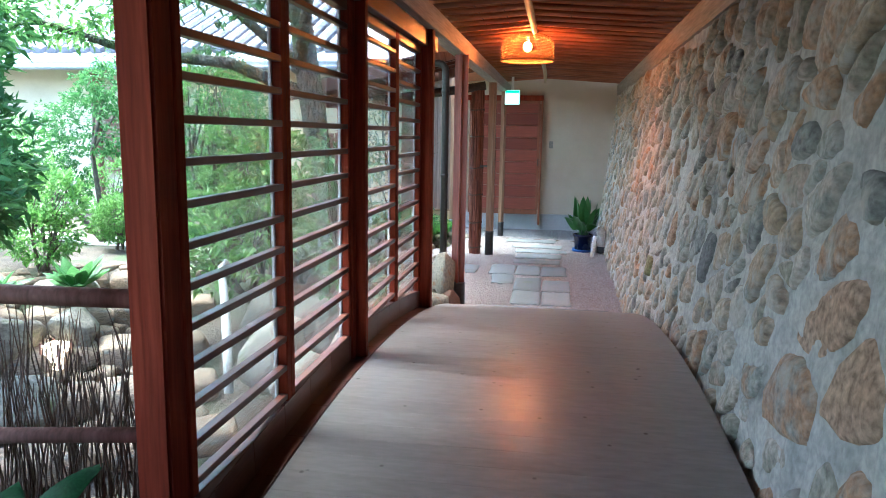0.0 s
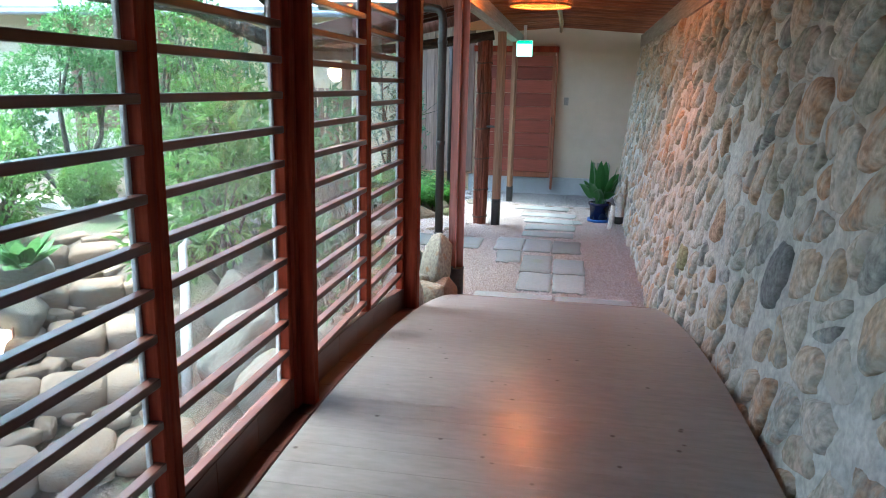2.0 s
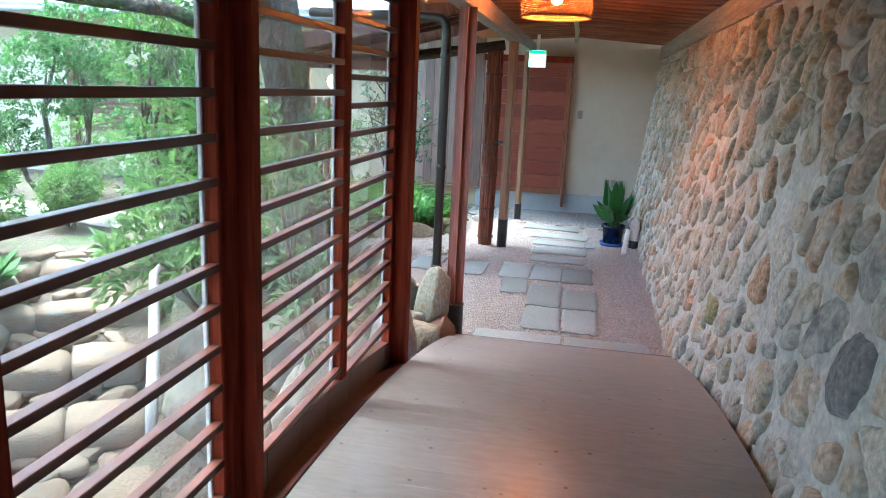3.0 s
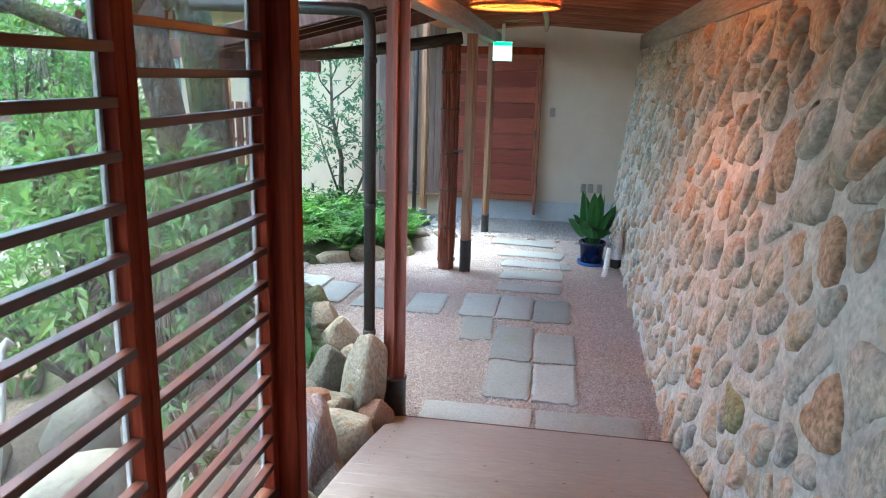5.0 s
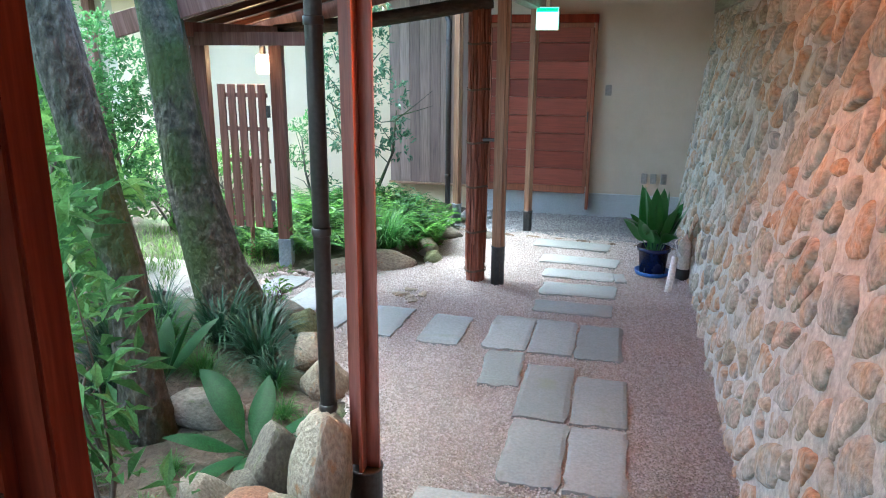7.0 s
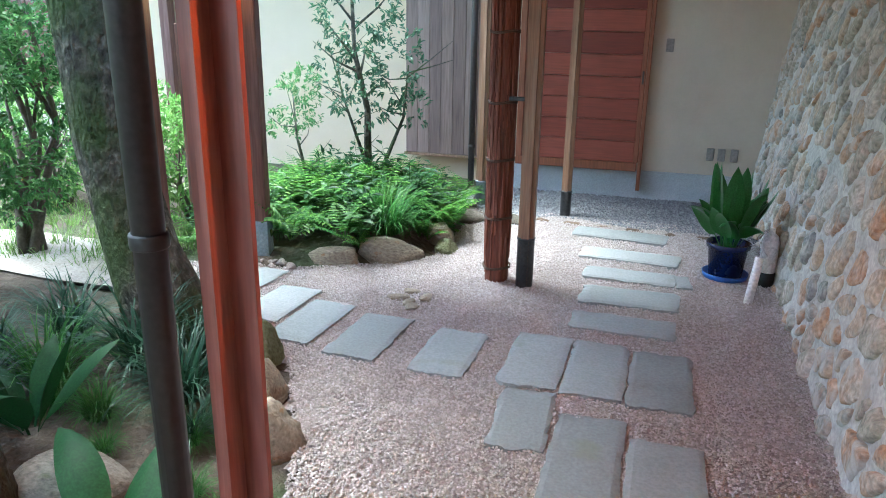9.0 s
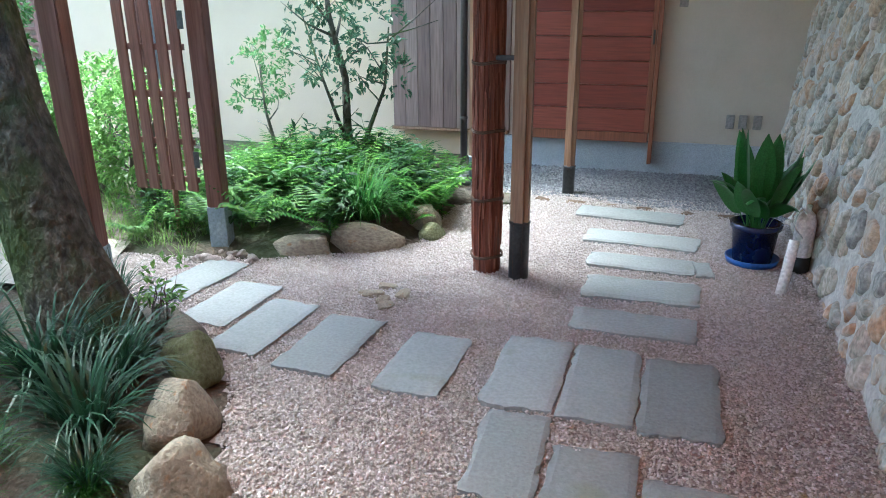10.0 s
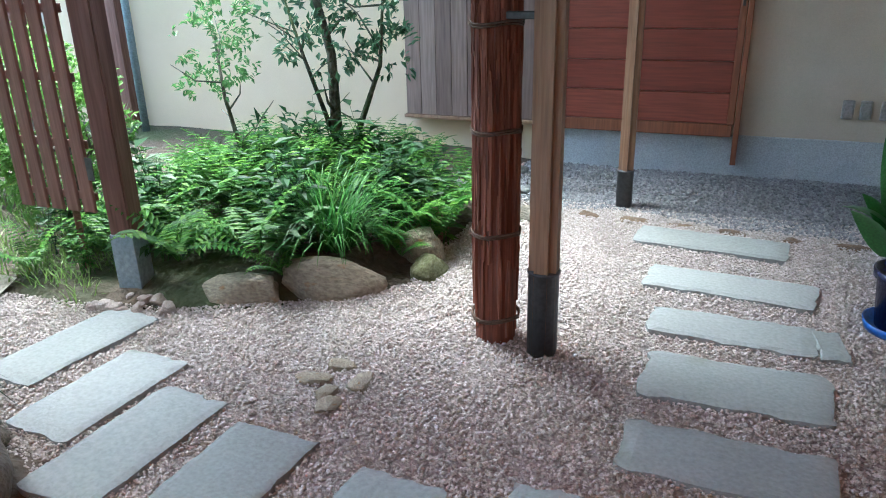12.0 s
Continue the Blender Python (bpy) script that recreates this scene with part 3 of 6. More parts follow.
def pebbles(name, n, area, size, material, label, seed, test):
    """Loose stones as squashed, turned octahedra, all in one mesh."""
    rs = np.random.RandomState(seed)
    pts = np.column_stack([rs.uniform(area[0], area[1], n), rs.uniform(area[2], area[3], n)])
    pts = pts[[test(a, b) for a, b in pts]]
    n = len(pts)
    base = np.array([(1, 0, 0), (0, 1, 0), (-1, 0, 0), (0, -1, 0), (0, 0, 0.8), (0, 0, -0.8)], float)
    tri = np.array([(0, 1, 4), (1, 2, 4), (2, 3, 4), (3, 0, 4), (1, 0, 5), (2, 1, 5), (3, 2, 5), (0, 3, 5)])
    a = rs.uniform(0, 6.28, n)
    b = rs.uniform(-0.6, 0.6, n)
    s = size * rs.uniform(0.55, 1.3, n)
    jit = 1 + rs.uniform(-0.35, 0.35, (n, 6, 1))
    v = base[None] * jit
    ca, sa, cb, sb = np.cos(a)[:, None], np.sin(a)[:, None], np.cos(b)[:, None], np.sin(b)[:, None]
    x, y, z = v[:, :, 0] * 1.2, v[:, :, 1] * 0.9, v[:, :, 2]
    y, z = y * cb - z * sb, y * sb + z * cb
    x, y = x * ca - y * sa, x * sa + y * ca
    out = np.stack([x, y, z], 2) * s[:, None, None]
    out[:, :, :2] += pts[:, None, :]
    out[:, :, 2] += np.array([bed_z(*p) for p in pts])[:, None] + 0.004 + rs.uniform(-0.004, 0.009, n)[:, None]
    faces = (tri[None] + 6 * np.arange(n)[:, None, None]).reshape(-1, 3)
    me = bpy.data.meshes.new(name)
    me.vertices.add(6 * n)
    me.vertices.foreach_set("co", out.reshape(-1))
    me.loops.add(len(faces) * 3)
    me.loops.foreach_set("vertex_index", faces.reshape(-1).astype(np.int32))
    me.polygons.add(len(faces))
    me.polygons.foreach_set("loop_start", np.arange(0, 3 * len(faces), 3, dtype=np.int32))
    me.update(calc_edges=True)
    me.validate()
    return tagged(add(name, me, material), label, "gravel", kind="stuff")


pebbles("gravel", 250000, (-3.3, 0.86, 6.12, 11.35), 0.0069, M_PEB, "loose pinkish crushed gravel", 3, lambda x, y: in_gravel(x, y))
pebbles("grey_gravel", 30000, (-1.7, 0.9, 11.0, 12.28), 0.0115, M_GPEB, "loose dark grey gravel along the building", 4,
        lambda x, y: y > 11.12 + 0.12 * noise.noise(Vector((x * 2, 3, 0))) - 0.12 * x)

# ---------- walkway deck ----------
deck = thing("bridge_deck", 0, 3, 0, "arched walkway of glossy brown cross boards", "floor", kind="structure")
PW = 0.118
y = -2.6
plank_me = box(1.485, PW - 0.0002, 0.04, 0.0004, M_FLOOR)
while y < 6.06:
    ym = y + PW / 2
    ang = math.degrees(math.atan2(deck_z(ym + 0.05) - deck_z(ym - 0.05), 0.1))
    add("plank", plank_me, M_FLOOR, deck, pose(-0.0575, ym, deck_z(ym) - 0.02, ang))
    y += PW * math.cos(radians(ang))
for sx in (-0.77, 0.66):
    pts = [(sx, -2.6 + 0.4 * i, deck_z(-2.6 + 0.4 * i) - 0.13) for i in range(22)]
    for p, q in zip(pts, pts[1:]):
        bar("bearer", p, q, 0.1, 0.17, M_RAIL, deck)
span("end_board", (-0.8, 6.055, -0.02), (0.7, 6.095, 0.085), M_RAIL, deck, label="dark end board")
for i in range(9):
    yy = 5.2 + 0.1 * i
    add("nail", BOXES.setdefault("nail", lathe("nail", [(0.005, 0), (0.004, 0.0015)], 8)), M_PIPE, deck, pose(-0.72, yy, deck_z(yy) + 0.0005), "dark nail head")

# ---------- building at the end ----------
YB = 12.29
wall_end = tagged(span("wall_end", (-1.55, YB, 0.29), (1.7, YB + 0.25, 3.0), M_PLASTER, b=0), "smooth beige plastered wall", "wall", kind="structure")
tagged(span("plinth_end", (-1.6, YB - 0.012, -0.1), (1.7, YB + 0.25, 0.289), M_PLINTH, b=0.006), "painted blue-grey wall base", "wall base", kind="structure")
# one house wall in two colours: beige here stands in for shade under the eave
tagged(span("wall_house", (-13.0, YB + 0.13, -0.1), (-6.6, YB + 0.4, 2.95), M_PLASTER, b=0), "plastered house wall, its eave shade put in as beige", "wall", kind="structure")
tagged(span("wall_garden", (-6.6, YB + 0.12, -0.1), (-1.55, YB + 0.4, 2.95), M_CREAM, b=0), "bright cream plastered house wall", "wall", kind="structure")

door = thing("sliding_door", -0.88, YB, 0.28, "closed red cedar sliding door with horizontal boards", "door")
for k in range(9):
    z0 = 0.37 + 0.204 * k
    span("board", (-1.44, YB - 0.052, z0), (-0.335, YB - 0.03, z0 + 0.2), M_DOOR, door, 0.003)
span("bottom_rail", (-1.5, YB - 0.07, 0.285), (-0.3, YB - 0.02, 0.368), M_DOORF, door)
span("top_rail", (-1.5, YB - 0.065, 2.16), (-0.3, YB - 0.02, 2.21), M_DOORF, door)
stile = span("stile", (-0.335, YB - 0.066, 0.368), (-0.29, YB - 0.02, 2.16), M_DOORF, door)
span("stile", (-1.5, YB - 0.066, 0.368), (-1.44, YB - 0.02, 2.16), M_DOORF, door)
span("handle", (-0.322, YB - 0.069, 1.12), (-0.304, YB - 0.064, 1.24), M_PIPE, stile, 0.002, "recessed dark finger pull")
tagged(span("door_jamb", (-0.287, YB - 0.085, 0.1), (-0.252, YB - 0.005, 2.21), M_DOORF), "long cedar door jamb", "trim", kind="structure")
tagged(span("door_lintel", (-1.56, YB - 0.09, 2.212), (-0.25, YB - 0.005, 2.3), M_POST), "dark wooden door head", "trim", kind="structure")

cladding = thing("plank_cladding", -2.1, YB, 0.32, "weathered vertical board cladding on the house wall", "cladding", kind="structure")
rng = random.Random(5)
x = -2.7
while x < -1.58:
    w = 0.128
    span("plank", (x, YB - 0.02 - rng.uniform(0, 0.006), 0.325), (x + w - 0.003, YB + 0.115, 2.75), M_PLANK, cladding, 0.003)
    x += w
span("sill", (-2.72, YB - 0.04, 0.295), (-1.56, YB + 0.11, 0.322), M_PALE, cladding)
for x0 in (0.335, 0.435, 0.55):
    p = thing("outlet_plate", x0 + 0.03, YB, 0.43, "small grey wall outlet cover", "outlet", "outlet covers")
    cover = span("cover", (x0, YB - 0.02, 0.43), (x0 + 0.068, YB - 0.001, 0.55), M_PLATE, p, 0.006)
    span("flap", (x0 + 0.012, YB - 0.026, 0.45), (x0 + 0.056, YB - 0.02, 0.53), M_PLATE, cover, 0.003)
sw = thing("light_switch", -0.1, YB, 1.42, "grey rectangular light switch on plaster", "switch")
cover = span("cover", (-0.135, YB - 0.016, 1.42), (-0.065, YB - 0.001, 1.54), M_PLATE, sw, 0.005)
span("rocker", (-0.118, YB - 0.022, 1.445), (-0.082, YB - 0.016, 1.515), M_PLATE, cover, 0.003)

# ---------- roof over the walkway ----------
def ceil_z(x):
    return 2.545 - 0.05 * max(0, -(x + 0.2) / 0.65) - 0.075 * max(0, (x + 0.2) / 1.15)


cv, cf = [], []
for j, yy in enumerate((-3.4, 12.28)):
    for x in (-1.62, -0.2, 1.3):
        for dz in (0.085, 0.125):
            cv.append((x, yy, ceil_z(x) + dz))
for i in (0, 2):
    cf += [(i, i + 6, i + 8, i + 2), (i + 1, i + 3, i + 9, i + 7)]
cf += [(0, 1, 7, 6), (4, 10, 11, 5), (0, 2, 3, 1), (2, 4, 5, 3), (6, 7, 9, 8), (8, 9, 11, 10)]
reeds = []
rng = random.Random(8)
yy = 1.2
while yy < 12.2:
    r = rng.uniform(0.005, 0.009)
    pts = [(x, yy + rng.uniform(-0.006, 0.006), ceil_z(x) + 0.068 + rng.uniform(0, 0.008)) for x in (-0.88, -0.45, -0.2, 0.35, 1.02)]
    reeds.append(tube_geo(pts, r, 5, caps=False))
    yy += rng.uniform(0.014, 0.024)
ceiling = tagged(add("ceiling", mesh("ceiling", *join_geo([(cv, cf)] + reeds)), M_REED), "reed matting ceiling tied over bamboo", "ceiling", kind="structure")
yy = -2.5
while yy < 12.2:
    r = tagged(tube("rafter", [(-0.95, yy, ceil_z(-0.95) + 0.035), (-0.2, yy + rng.uniform(-0.01, 0.01), ceil_z(-0.2) + 0.035), (1.02, yy + rng.uniform(-0.015, 0.015), ceil_z(1.02) + 0.035)], rng.uniform(0.017, 0.024), M_RAFT, n=8), "smoked bamboo rafter pole", "rafter", "ceiling rafters")
    yy += 0.29
for x in (-0.62, -0.42, 0.1, 0.4, 0.7):
    tagged(tube("batten", [(x, 0.5, ceil_z(x) + 0.062), (x, 6, ceil_z(x) + 0.058), (x, 12.25, ceil_z(x) + 0.062)], 0.006, M_RAFT, n=6), "thin bamboo batten under reed matting", "batten", "ceiling battens")
tagged(tube("bamboo_pole", [(-0.19, -1, 2.525)] + [(-0.2 - 0.005 * math.sin(k), -1 + 0.9 * k, 2.525) for k in range(1, 14)] + [(-0.24, 12.27, 2.525)], [0.025 + (0.003 if k % 2 else 0) for k in range(15)], M_BAMB, n=12), "pale bamboo pole running under the ceiling", "pole")
plate = tagged(add("wall_plate", mesh("wall_plate", *join_geo([([(wall_x(yy, 2.3) - 0.03 + dx, yy, z) for yy in (-3.4, 12.28) for dx, z in ((0, 2.3), (0.2, 2.3), (0.2, 2.475), (0, 2.475))], [(0, 1, 5, 4), (1, 2, 6, 5), (2, 3, 7, 6), (3, 0, 4, 7), (0, 3, 2, 1), (4, 5, 6, 7)])])), M_BEAM), "weathered grey timber plate on the stone wall", "beam", kind="structure")
tagged(span("eave_beam", (-0.91, -2.6, 2.31), (-0.79, 12.28, 2.45), M_BEAM), "weathered grey timber eave beam", "beam", kind="structure")
tagged(span("lintel_beam", (-0.96, 1.3, 2.2), (-0.84, 5.0, 2.308), M_RAIL), "dark red timber rail over the lattice", "beam", kind="structure")
# added out of view to keep sun and sky off the fence and near floor
tagged(span("porch_roof", (-3.4, -3.4, 2.64), (-1.65, 2.2, 2.74), M_RAIL, b=0), "unseen boarded roof added to shade the fence", "roof", kind="structure")
# added out of view, blocks daylight from the left on the near stone wall
tagged(span("wall_side", (-1.12, -3.4, -0.4), (-0.98, 0.72, 2.45), M_PLASTER, b=0), "unseen plastered wall added to darken the near walkway", "wall", kind="structure")
tagged(span("wall_back", (-1.4, -3.6, -0.4), (1.6, -3.4, 2.7), M_PLASTER, b=0), "plain plastered wall", "wall", kind="structure")

# ---------- posts ----------
def post(x, y, z0, z1, w, material, label, collar=0.0, round_=0.3, cm=None, name="post", rz=0):
    """A timber post with rounded corners, and a metal sleeve at its foot."""
    ob = thing(name, x, y, z0, label, "post", rz=rz)
    bm = bmesh.new()
    bmesh.ops.create_cube(bm, size=1)
    bmesh.ops.scale(bm, vec=(w, w, z1 - z0), verts=bm.verts)
    bmesh.ops.bevel(bm, geom=[e for e in bm.edges if abs(e.verts[0].co.z - e.verts[1].co.z) > 0.1], offset=w * round_, segments=4, affect="EDGES")
    me = bm_mesh("shaft", bm)
    shaft = part("shaft", me, material, ob, "", pose(x, y, (z0 + z1) / 2, 0, 0, rz))
    if collar:
        r = w * (0.62 if round_ < 0.2 else 0.56)
        if round_ < 0.2:
            part("sleeve", box(w + 0.008, w + 0.008, collar, 0.003), cm or M_COLLAR, shaft, "grey metal sleeve at the foot", pose(x, y, z0 + collar / 2, 0, 0, rz))
        else:
            part("sleeve", lathe("sleeve", [(r, 0), (r, collar - 0.012), (r + 0.004, collar - 0.01), (r + 0.004, collar), (r - 0.004, collar)], 24), cm or M_COLLAR, shaft, "dark metal sleeve at the foot", pose(x, y, z0))
    return ob


post(-0.93, 1.38, 0.0, 2.45, 0.095, M_POST, "square dark red lattice post", round_=0.08)
post(-0.89, 2.99, 0.0, 2.45, 0.135, M_POST, "rounded dark red lattice post", round_=0.35)
post(-0.85, 4.655, 0.0, 2.45, 0.085, M_POST, "square dark red lattice post beside rocks", round_=0.08)
post(-0.818, 6.125, -0.05, 2.31, 0.118, M_REDP, "reddish round-edged timber post with metal foot", 0.35, 0.44)
post(-0.85, 9.44, -0.02, 2.31, 0.1, M_PALE, "pale timber post with dark metal foot", 0.36, 0.25)
post(-0.848, 11.34, -0.02, 2.31, 0.085, M_PALE, "slim pale timber post with dark metal foot", 0.26, 0.35)
post(-1.67, 11.5, -0.02, 2.6, 0.09, M_PALE, "slim weathered post before plank cladding", 0.26, 0.3, M_COLLARB)
tagged(span("strut", (-1.0, 9.43, 1.2), (-0.895, 9.455, 1.225), M_COLLAR), "small metal strap between two posts", "strap")

# post wrapped in bark
BX, BY = -1.055, 9.51
bark = thing("bark_post", BX, BY, 0, "post wrapped in shaggy red cedar bark", "post")
rng = random.Random(12)
V, F = tube_geo([(BX, BY, -0.02 + 0.06 * k) for k in range(39)], 0.078, 16)
part("core", mesh("core", V, F, True), M_CEDAR, bark)
for k in range(190):
    a, z0 = rng.uniform(0, 6.283), rng.uniform(-0.01, 2.0)
    ln = rng.uniform(0.3, 0.8)
    w = rng.uniform(0.009, 0.03) / 0.085
    tw = rng.uniform(-0.12, 0.12)
    v, f = [], []
    top = min(2.24, z0 + ln)
    for i in range(6):
        z = z0 + (top - z0) * i / 5
        r = 0.079 + rng.uniform(0.0, 0.007)
        wi = w * rng.uniform(0.7, 1.15) * (0.45 if i in (0, 5) else 1)
        for d, h in ((-0.5, -0.006), (-0.28, 0.004), (0.28, 0.005), (0.5, -0.006)):
            t = a + tw * i / 5 + d * wi
            v.append((BX + (r + h) * math.cos(t), BY + (r + h) * math.sin(t), z + rng.uniform(-0.008, 0.008)))
        if i:
            o = 4 * i
            f += [(o - 4 + q, o - 3 + q, o + 1 + q, o + q) for q in range(3)]
    part("bark_strip", mesh("bark_strip", v, f), M_CEDAR, bark)
for z in (0.1, 0.44, 0.82, 1.18, 1.6, 1.95):
    for dz in (0.0, 0.009):
        ring = [(BX + 0.091 * math.cos(t * 0.3927), BY + 0.091 * math.sin(t * 0.3927), z + dz + 0.006 * math.sin(t)) for t in range(17)]
        tube("tie", ring, 0.0045, M_TWIG, bark, 6, "twisted rope tie")
tagged(tube("log_beam", [(-0.95, 9.46, 2.27), (-1.4, 9.45, 2.2), (-2.0, 9.43, 2.12), (-2.75, 9.4, 2.05)], [0.055, 0.06, 0.055, 0.05], M_DARKLOG, n=12, rough=0.25), "dark rough log beam on the bark post", "beam")

# ---------- lattice screen ----------
def leaf(y0, y1, zb0, zb1, slats):
    """One glazed lattice leaf between y0 and y1; its foot runs from zb0 to zb1."""
    ob = thing("lattice_window", -0.89, y0, min(zb0, zb1), "dark red slatted wooden window with glass behind", "window", "lattice windows")
    xi, top = -0.883, 2.2
    w = 0.038
    for a, b, z in ((y0, y0 + w, zb0), (y1 - w, y1, zb1)):
        span("stile", (xi - 0.042, a, z), (xi + 0.002, b, top), M_POST, ob)
    bar("bottom_rail", (xi - 0.02, y0 + w, zb0 - 0.075), (xi - 0.02, y1 - w, zb1 - 0.075), 0.042, 0.15, M_RAIL, ob)
    span("top_rail", (xi - 0.042, y0 + w, top - 0.05), (xi, y1 - w, top), M_RAIL, ob)
    span("pane", (xi - 0.034, y0 + w - 0.006, min(zb0, zb1) - 0.004), (xi - 0.03, y1 - w + 0.006, top - 0.04), M_GLASS, ob, 0).visible_shadow = False
    for a, b in ((y0 + w, y0 + w + 0.007), (y1 - w - 0.013, y1 - w)):
        span("glazing_bead", (xi - 0.046, a, max(zb0, zb1)), (xi - 0.0355, b, top - 0.05), M_BEAD, ob, 0.002, "pale grey glazing bead")
    for z in slats:
        if z > max(zb0, zb1) + 0.02:
            span("slat", (xi - 0.029, y0 + w - 0.004, z - 0.011), (xi, y1 - w + 0.004, z + 0.011), M_SLAT, ob, 0.002)
    return ob


SL = [0.678 + 0.108 * k for k in range(14)]
leaf(1.43, 2.16, 0.645, 0.635, SL)
leaf(2.16, 2.935, 0.632, 0.63, SL)
leaf(3.055, 3.883, 0.62, 0.6, SL)
leaf(3.883, 4.612, 0.58, 0.53, [z - 0.05 for z in SL])
skirt = thing("lattice_sill", -0.87, 3, 0.3, "dark red curved timber sill below the lattice", "sill", kind="structure")
pts = [(-0.875, 1.3 + 0.265 * k) for k in range(14)]
for (x, a), (_, b) in zip(pts, pts[1:]):
    bar("skirt_board", (x - 0.03, a, deck_z(a) - 0.02), (x - 0.03, b, deck_z(b) - 0.02), 0.05, 0.26, M_RAIL, skirt, 0.001)
    bar("sill_rail", (x + 0.02, a, deck_z(a) - 0.035), (x + 0.02, b, deck_z(b) - 0.035), 0.09, 0.06, M_RAIL, skirt, 0.002)

# ---------- basket lamp ----------
lamp = thing("basket_lamp", -0.27, 6.45, 2.29, "round woven rattan ceiling lamp, lit warm orange", "lamp")
LX, LY, LZ = -0.27, 6.45, 2.29
prof = [(0.232, 0.0), (0.242, 0.03), (0.243, 0.075), (0.235, 0.13), (0.21, 0.185), (0.165, 0.22), (0.1, 0.238), (0.05, 0.243)]
geo = []
for k in range(48):
    a = 2 * math.pi * k / 48
    geo.append(tube_geo([(LX + r * math.cos(a), LY + r * math.sin(a), LZ + z) for r, z in prof], 0.0016, 4, caps=False))
rib_frame = part("rib_frame", mesh("rib_frame", *join_geo(geo)), M_RATTAN, lamp)
geo = []
for k in range(30):
    f = k / 29 * (len(prof) - 1)
    i = min(len(prof) - 2, int(f))
    r = prof[i][0] + (prof[i + 1][0] - prof[i][0]) * (f - i)
    z = prof[i][1] + (prof[i + 1][1] - prof[i][1]) * (f - i)
    geo.append(tube_geo([(LX + (r + 0.003 * (-1) ** (q + k)) * math.cos(q * math.pi / 22), LY + (r + 0.003 * (-1) ** (q + k)) * math.sin(q * math.pi / 22), LZ + z) for q in range(45)], 0.0032, 4, caps=False))
part("weave", mesh("weave", *join_geo(geo)), M_RATTAN, rib_frame, "woven rattan strands")
tube("rim", [(LX + 0.235 * math.cos(q * math.pi / 16), LY + 0.235 * math.sin(q * math.pi / 16), LZ) for q in range(33)], 0.009, M_RATTAN, rib_frame, 8)
part("bulb", lathe("bulb", [(0.012, 0.05), (0.03, 0.035), (0.036, 0.01), (0.03, -0.02), (0.01, -0.036)][::-1], 16), glow("warm_bulb", (1.0, 0.25, 0.05), 105), lamp, "glowing round bulb", pose(LX, LY, LZ + 0.115))
part("socket", lathe("socket", [(0.014, 0.0), (0.014, 0.085)], 12), M_WHITE, lamp, "", pose(LX, LY, LZ + 0.166))
# ---------- exit sign ----------
sign = thing("exit_sign", -0.71, 11.2, 2.1, "lit green and white exit sign box", "sign")
housing = span("housing", (-0.825, 11.2, 2.1), (-0.595, 11.26, 2.325), M_WHITE, sign, 0.006)
span("panel", (-0.817, 11.192, 2.108), (-0.603, 11.2, 2.317), glow("exit_panel", (0.28, 1.0, 0.66), 0.42), housing, 0.002, "glowing pale green panel")
span("green_bar", (-0.815, 11.187, 2.275), (-0.605, 11.192, 2.315), glow("exit_green", (0.05, 0.6, 0.3), 0.09), housing, 0, "green band")
span("bracket", (-0.73, 11.215, 2.325), (-0.69, 11.245, 2.55), M_WHITE, sign)

# ---------- downpipes ----------
dp = thing("downpipe", -0.95, 6.08, 0.2, "dark brown rain downpipe with elbow", "pipe")
pipe = tube("pipe", [(-0.95, 6.08, 0.1), (-0.95, 6.08, 2.12), (-0.955, 6.08, 2.19), (-0.985, 6.08, 2.225), (-1.04, 6.08, 2.235), (-1.9, 6.1, 2.25)], 0.031, M_PIPE, dp, 16)
for z in (0.55, 1.25, 1.98):
    part("clip", lathe("clip", [(0.034, 0), (0.036, 0.004), (0.036, 0.026), (0.034, 0.03)], 20), M_PIPE, pipe, "pipe joint ring", pose(-0.95, 6.08, z))
dp2 = thing("downpipe", -1.84, 11.75, 0.05, "dark brown rain downpipe before plank cladding", "pipe")
pipe = tube("pipe", [(-1.95, 11.75, 0.07), (-1.88, 11.75, 0.08), (-1.84, 11.75, 0.13), (-1.84, 11.75, 2.2), (-1.87, 11.78, 2.27), (-2.1, 12.2, 2.4)], 0.03, M_PIPE, dp2, 14)
for z in (0.5, 2.0):
    part("clip", lathe("clip", [(0.032, 0), (0.034, 0.004), (0.034, 0.026), (0.032, 0.03)], 20), M_PIPE, pipe, "pipe joint ring", pose(-1.84, 11.75, z))

# ---------- gate ----------
post(-2.73, 9.36, 0.0, 2.0, 0.105, M_GATEW, "dark brown gate post with blue-grey metal foot", 0.3, 0.06, M_COLLARB, "gate_post", 12)
post(-2.9, 8.5, 0.0, 2.0, 0.105, M_GATEW, "dark brown gate post with blue-grey metal foot", 0.3, 0.06, M_COLLARB, "gate_post", 12)
gate = thing("slatted_gate", -2.79, 9.3, 0.4, "open dark brown slatted wooden gate", "gate")
HX, HY, DX, DY = -2.80, 9.30, -0.46, -0.01
for k in range(5):
    f = (k + 0.5) / 5
    x, yq = HX + DX * f, HY + DY * f
    m = -0.012
    span("slat", (x - 0.035, yq - 0.008 + m, 0.4), (x + 0.035, yq + 0.008 + m, 1.62), M_GATEW, gate, 0.003)
for z in (0.47, 0.7, 0.98, 1.25, 1.53):
    span("crossbar", (HX + DX, HY - 0.0035, z - 0.018), (HX, HY + 0.0035, z + 0.018), M_GATEW, gate, 0.002)
for z in (0.6, 1.4):
    span("hinge", (HX - 0.01, HY - 0.026, z - 0.05), (HX + 0.03, HY - 0.022, z + 0.05), M_COLLAR, gate, 0.002, "steel hinge plate")
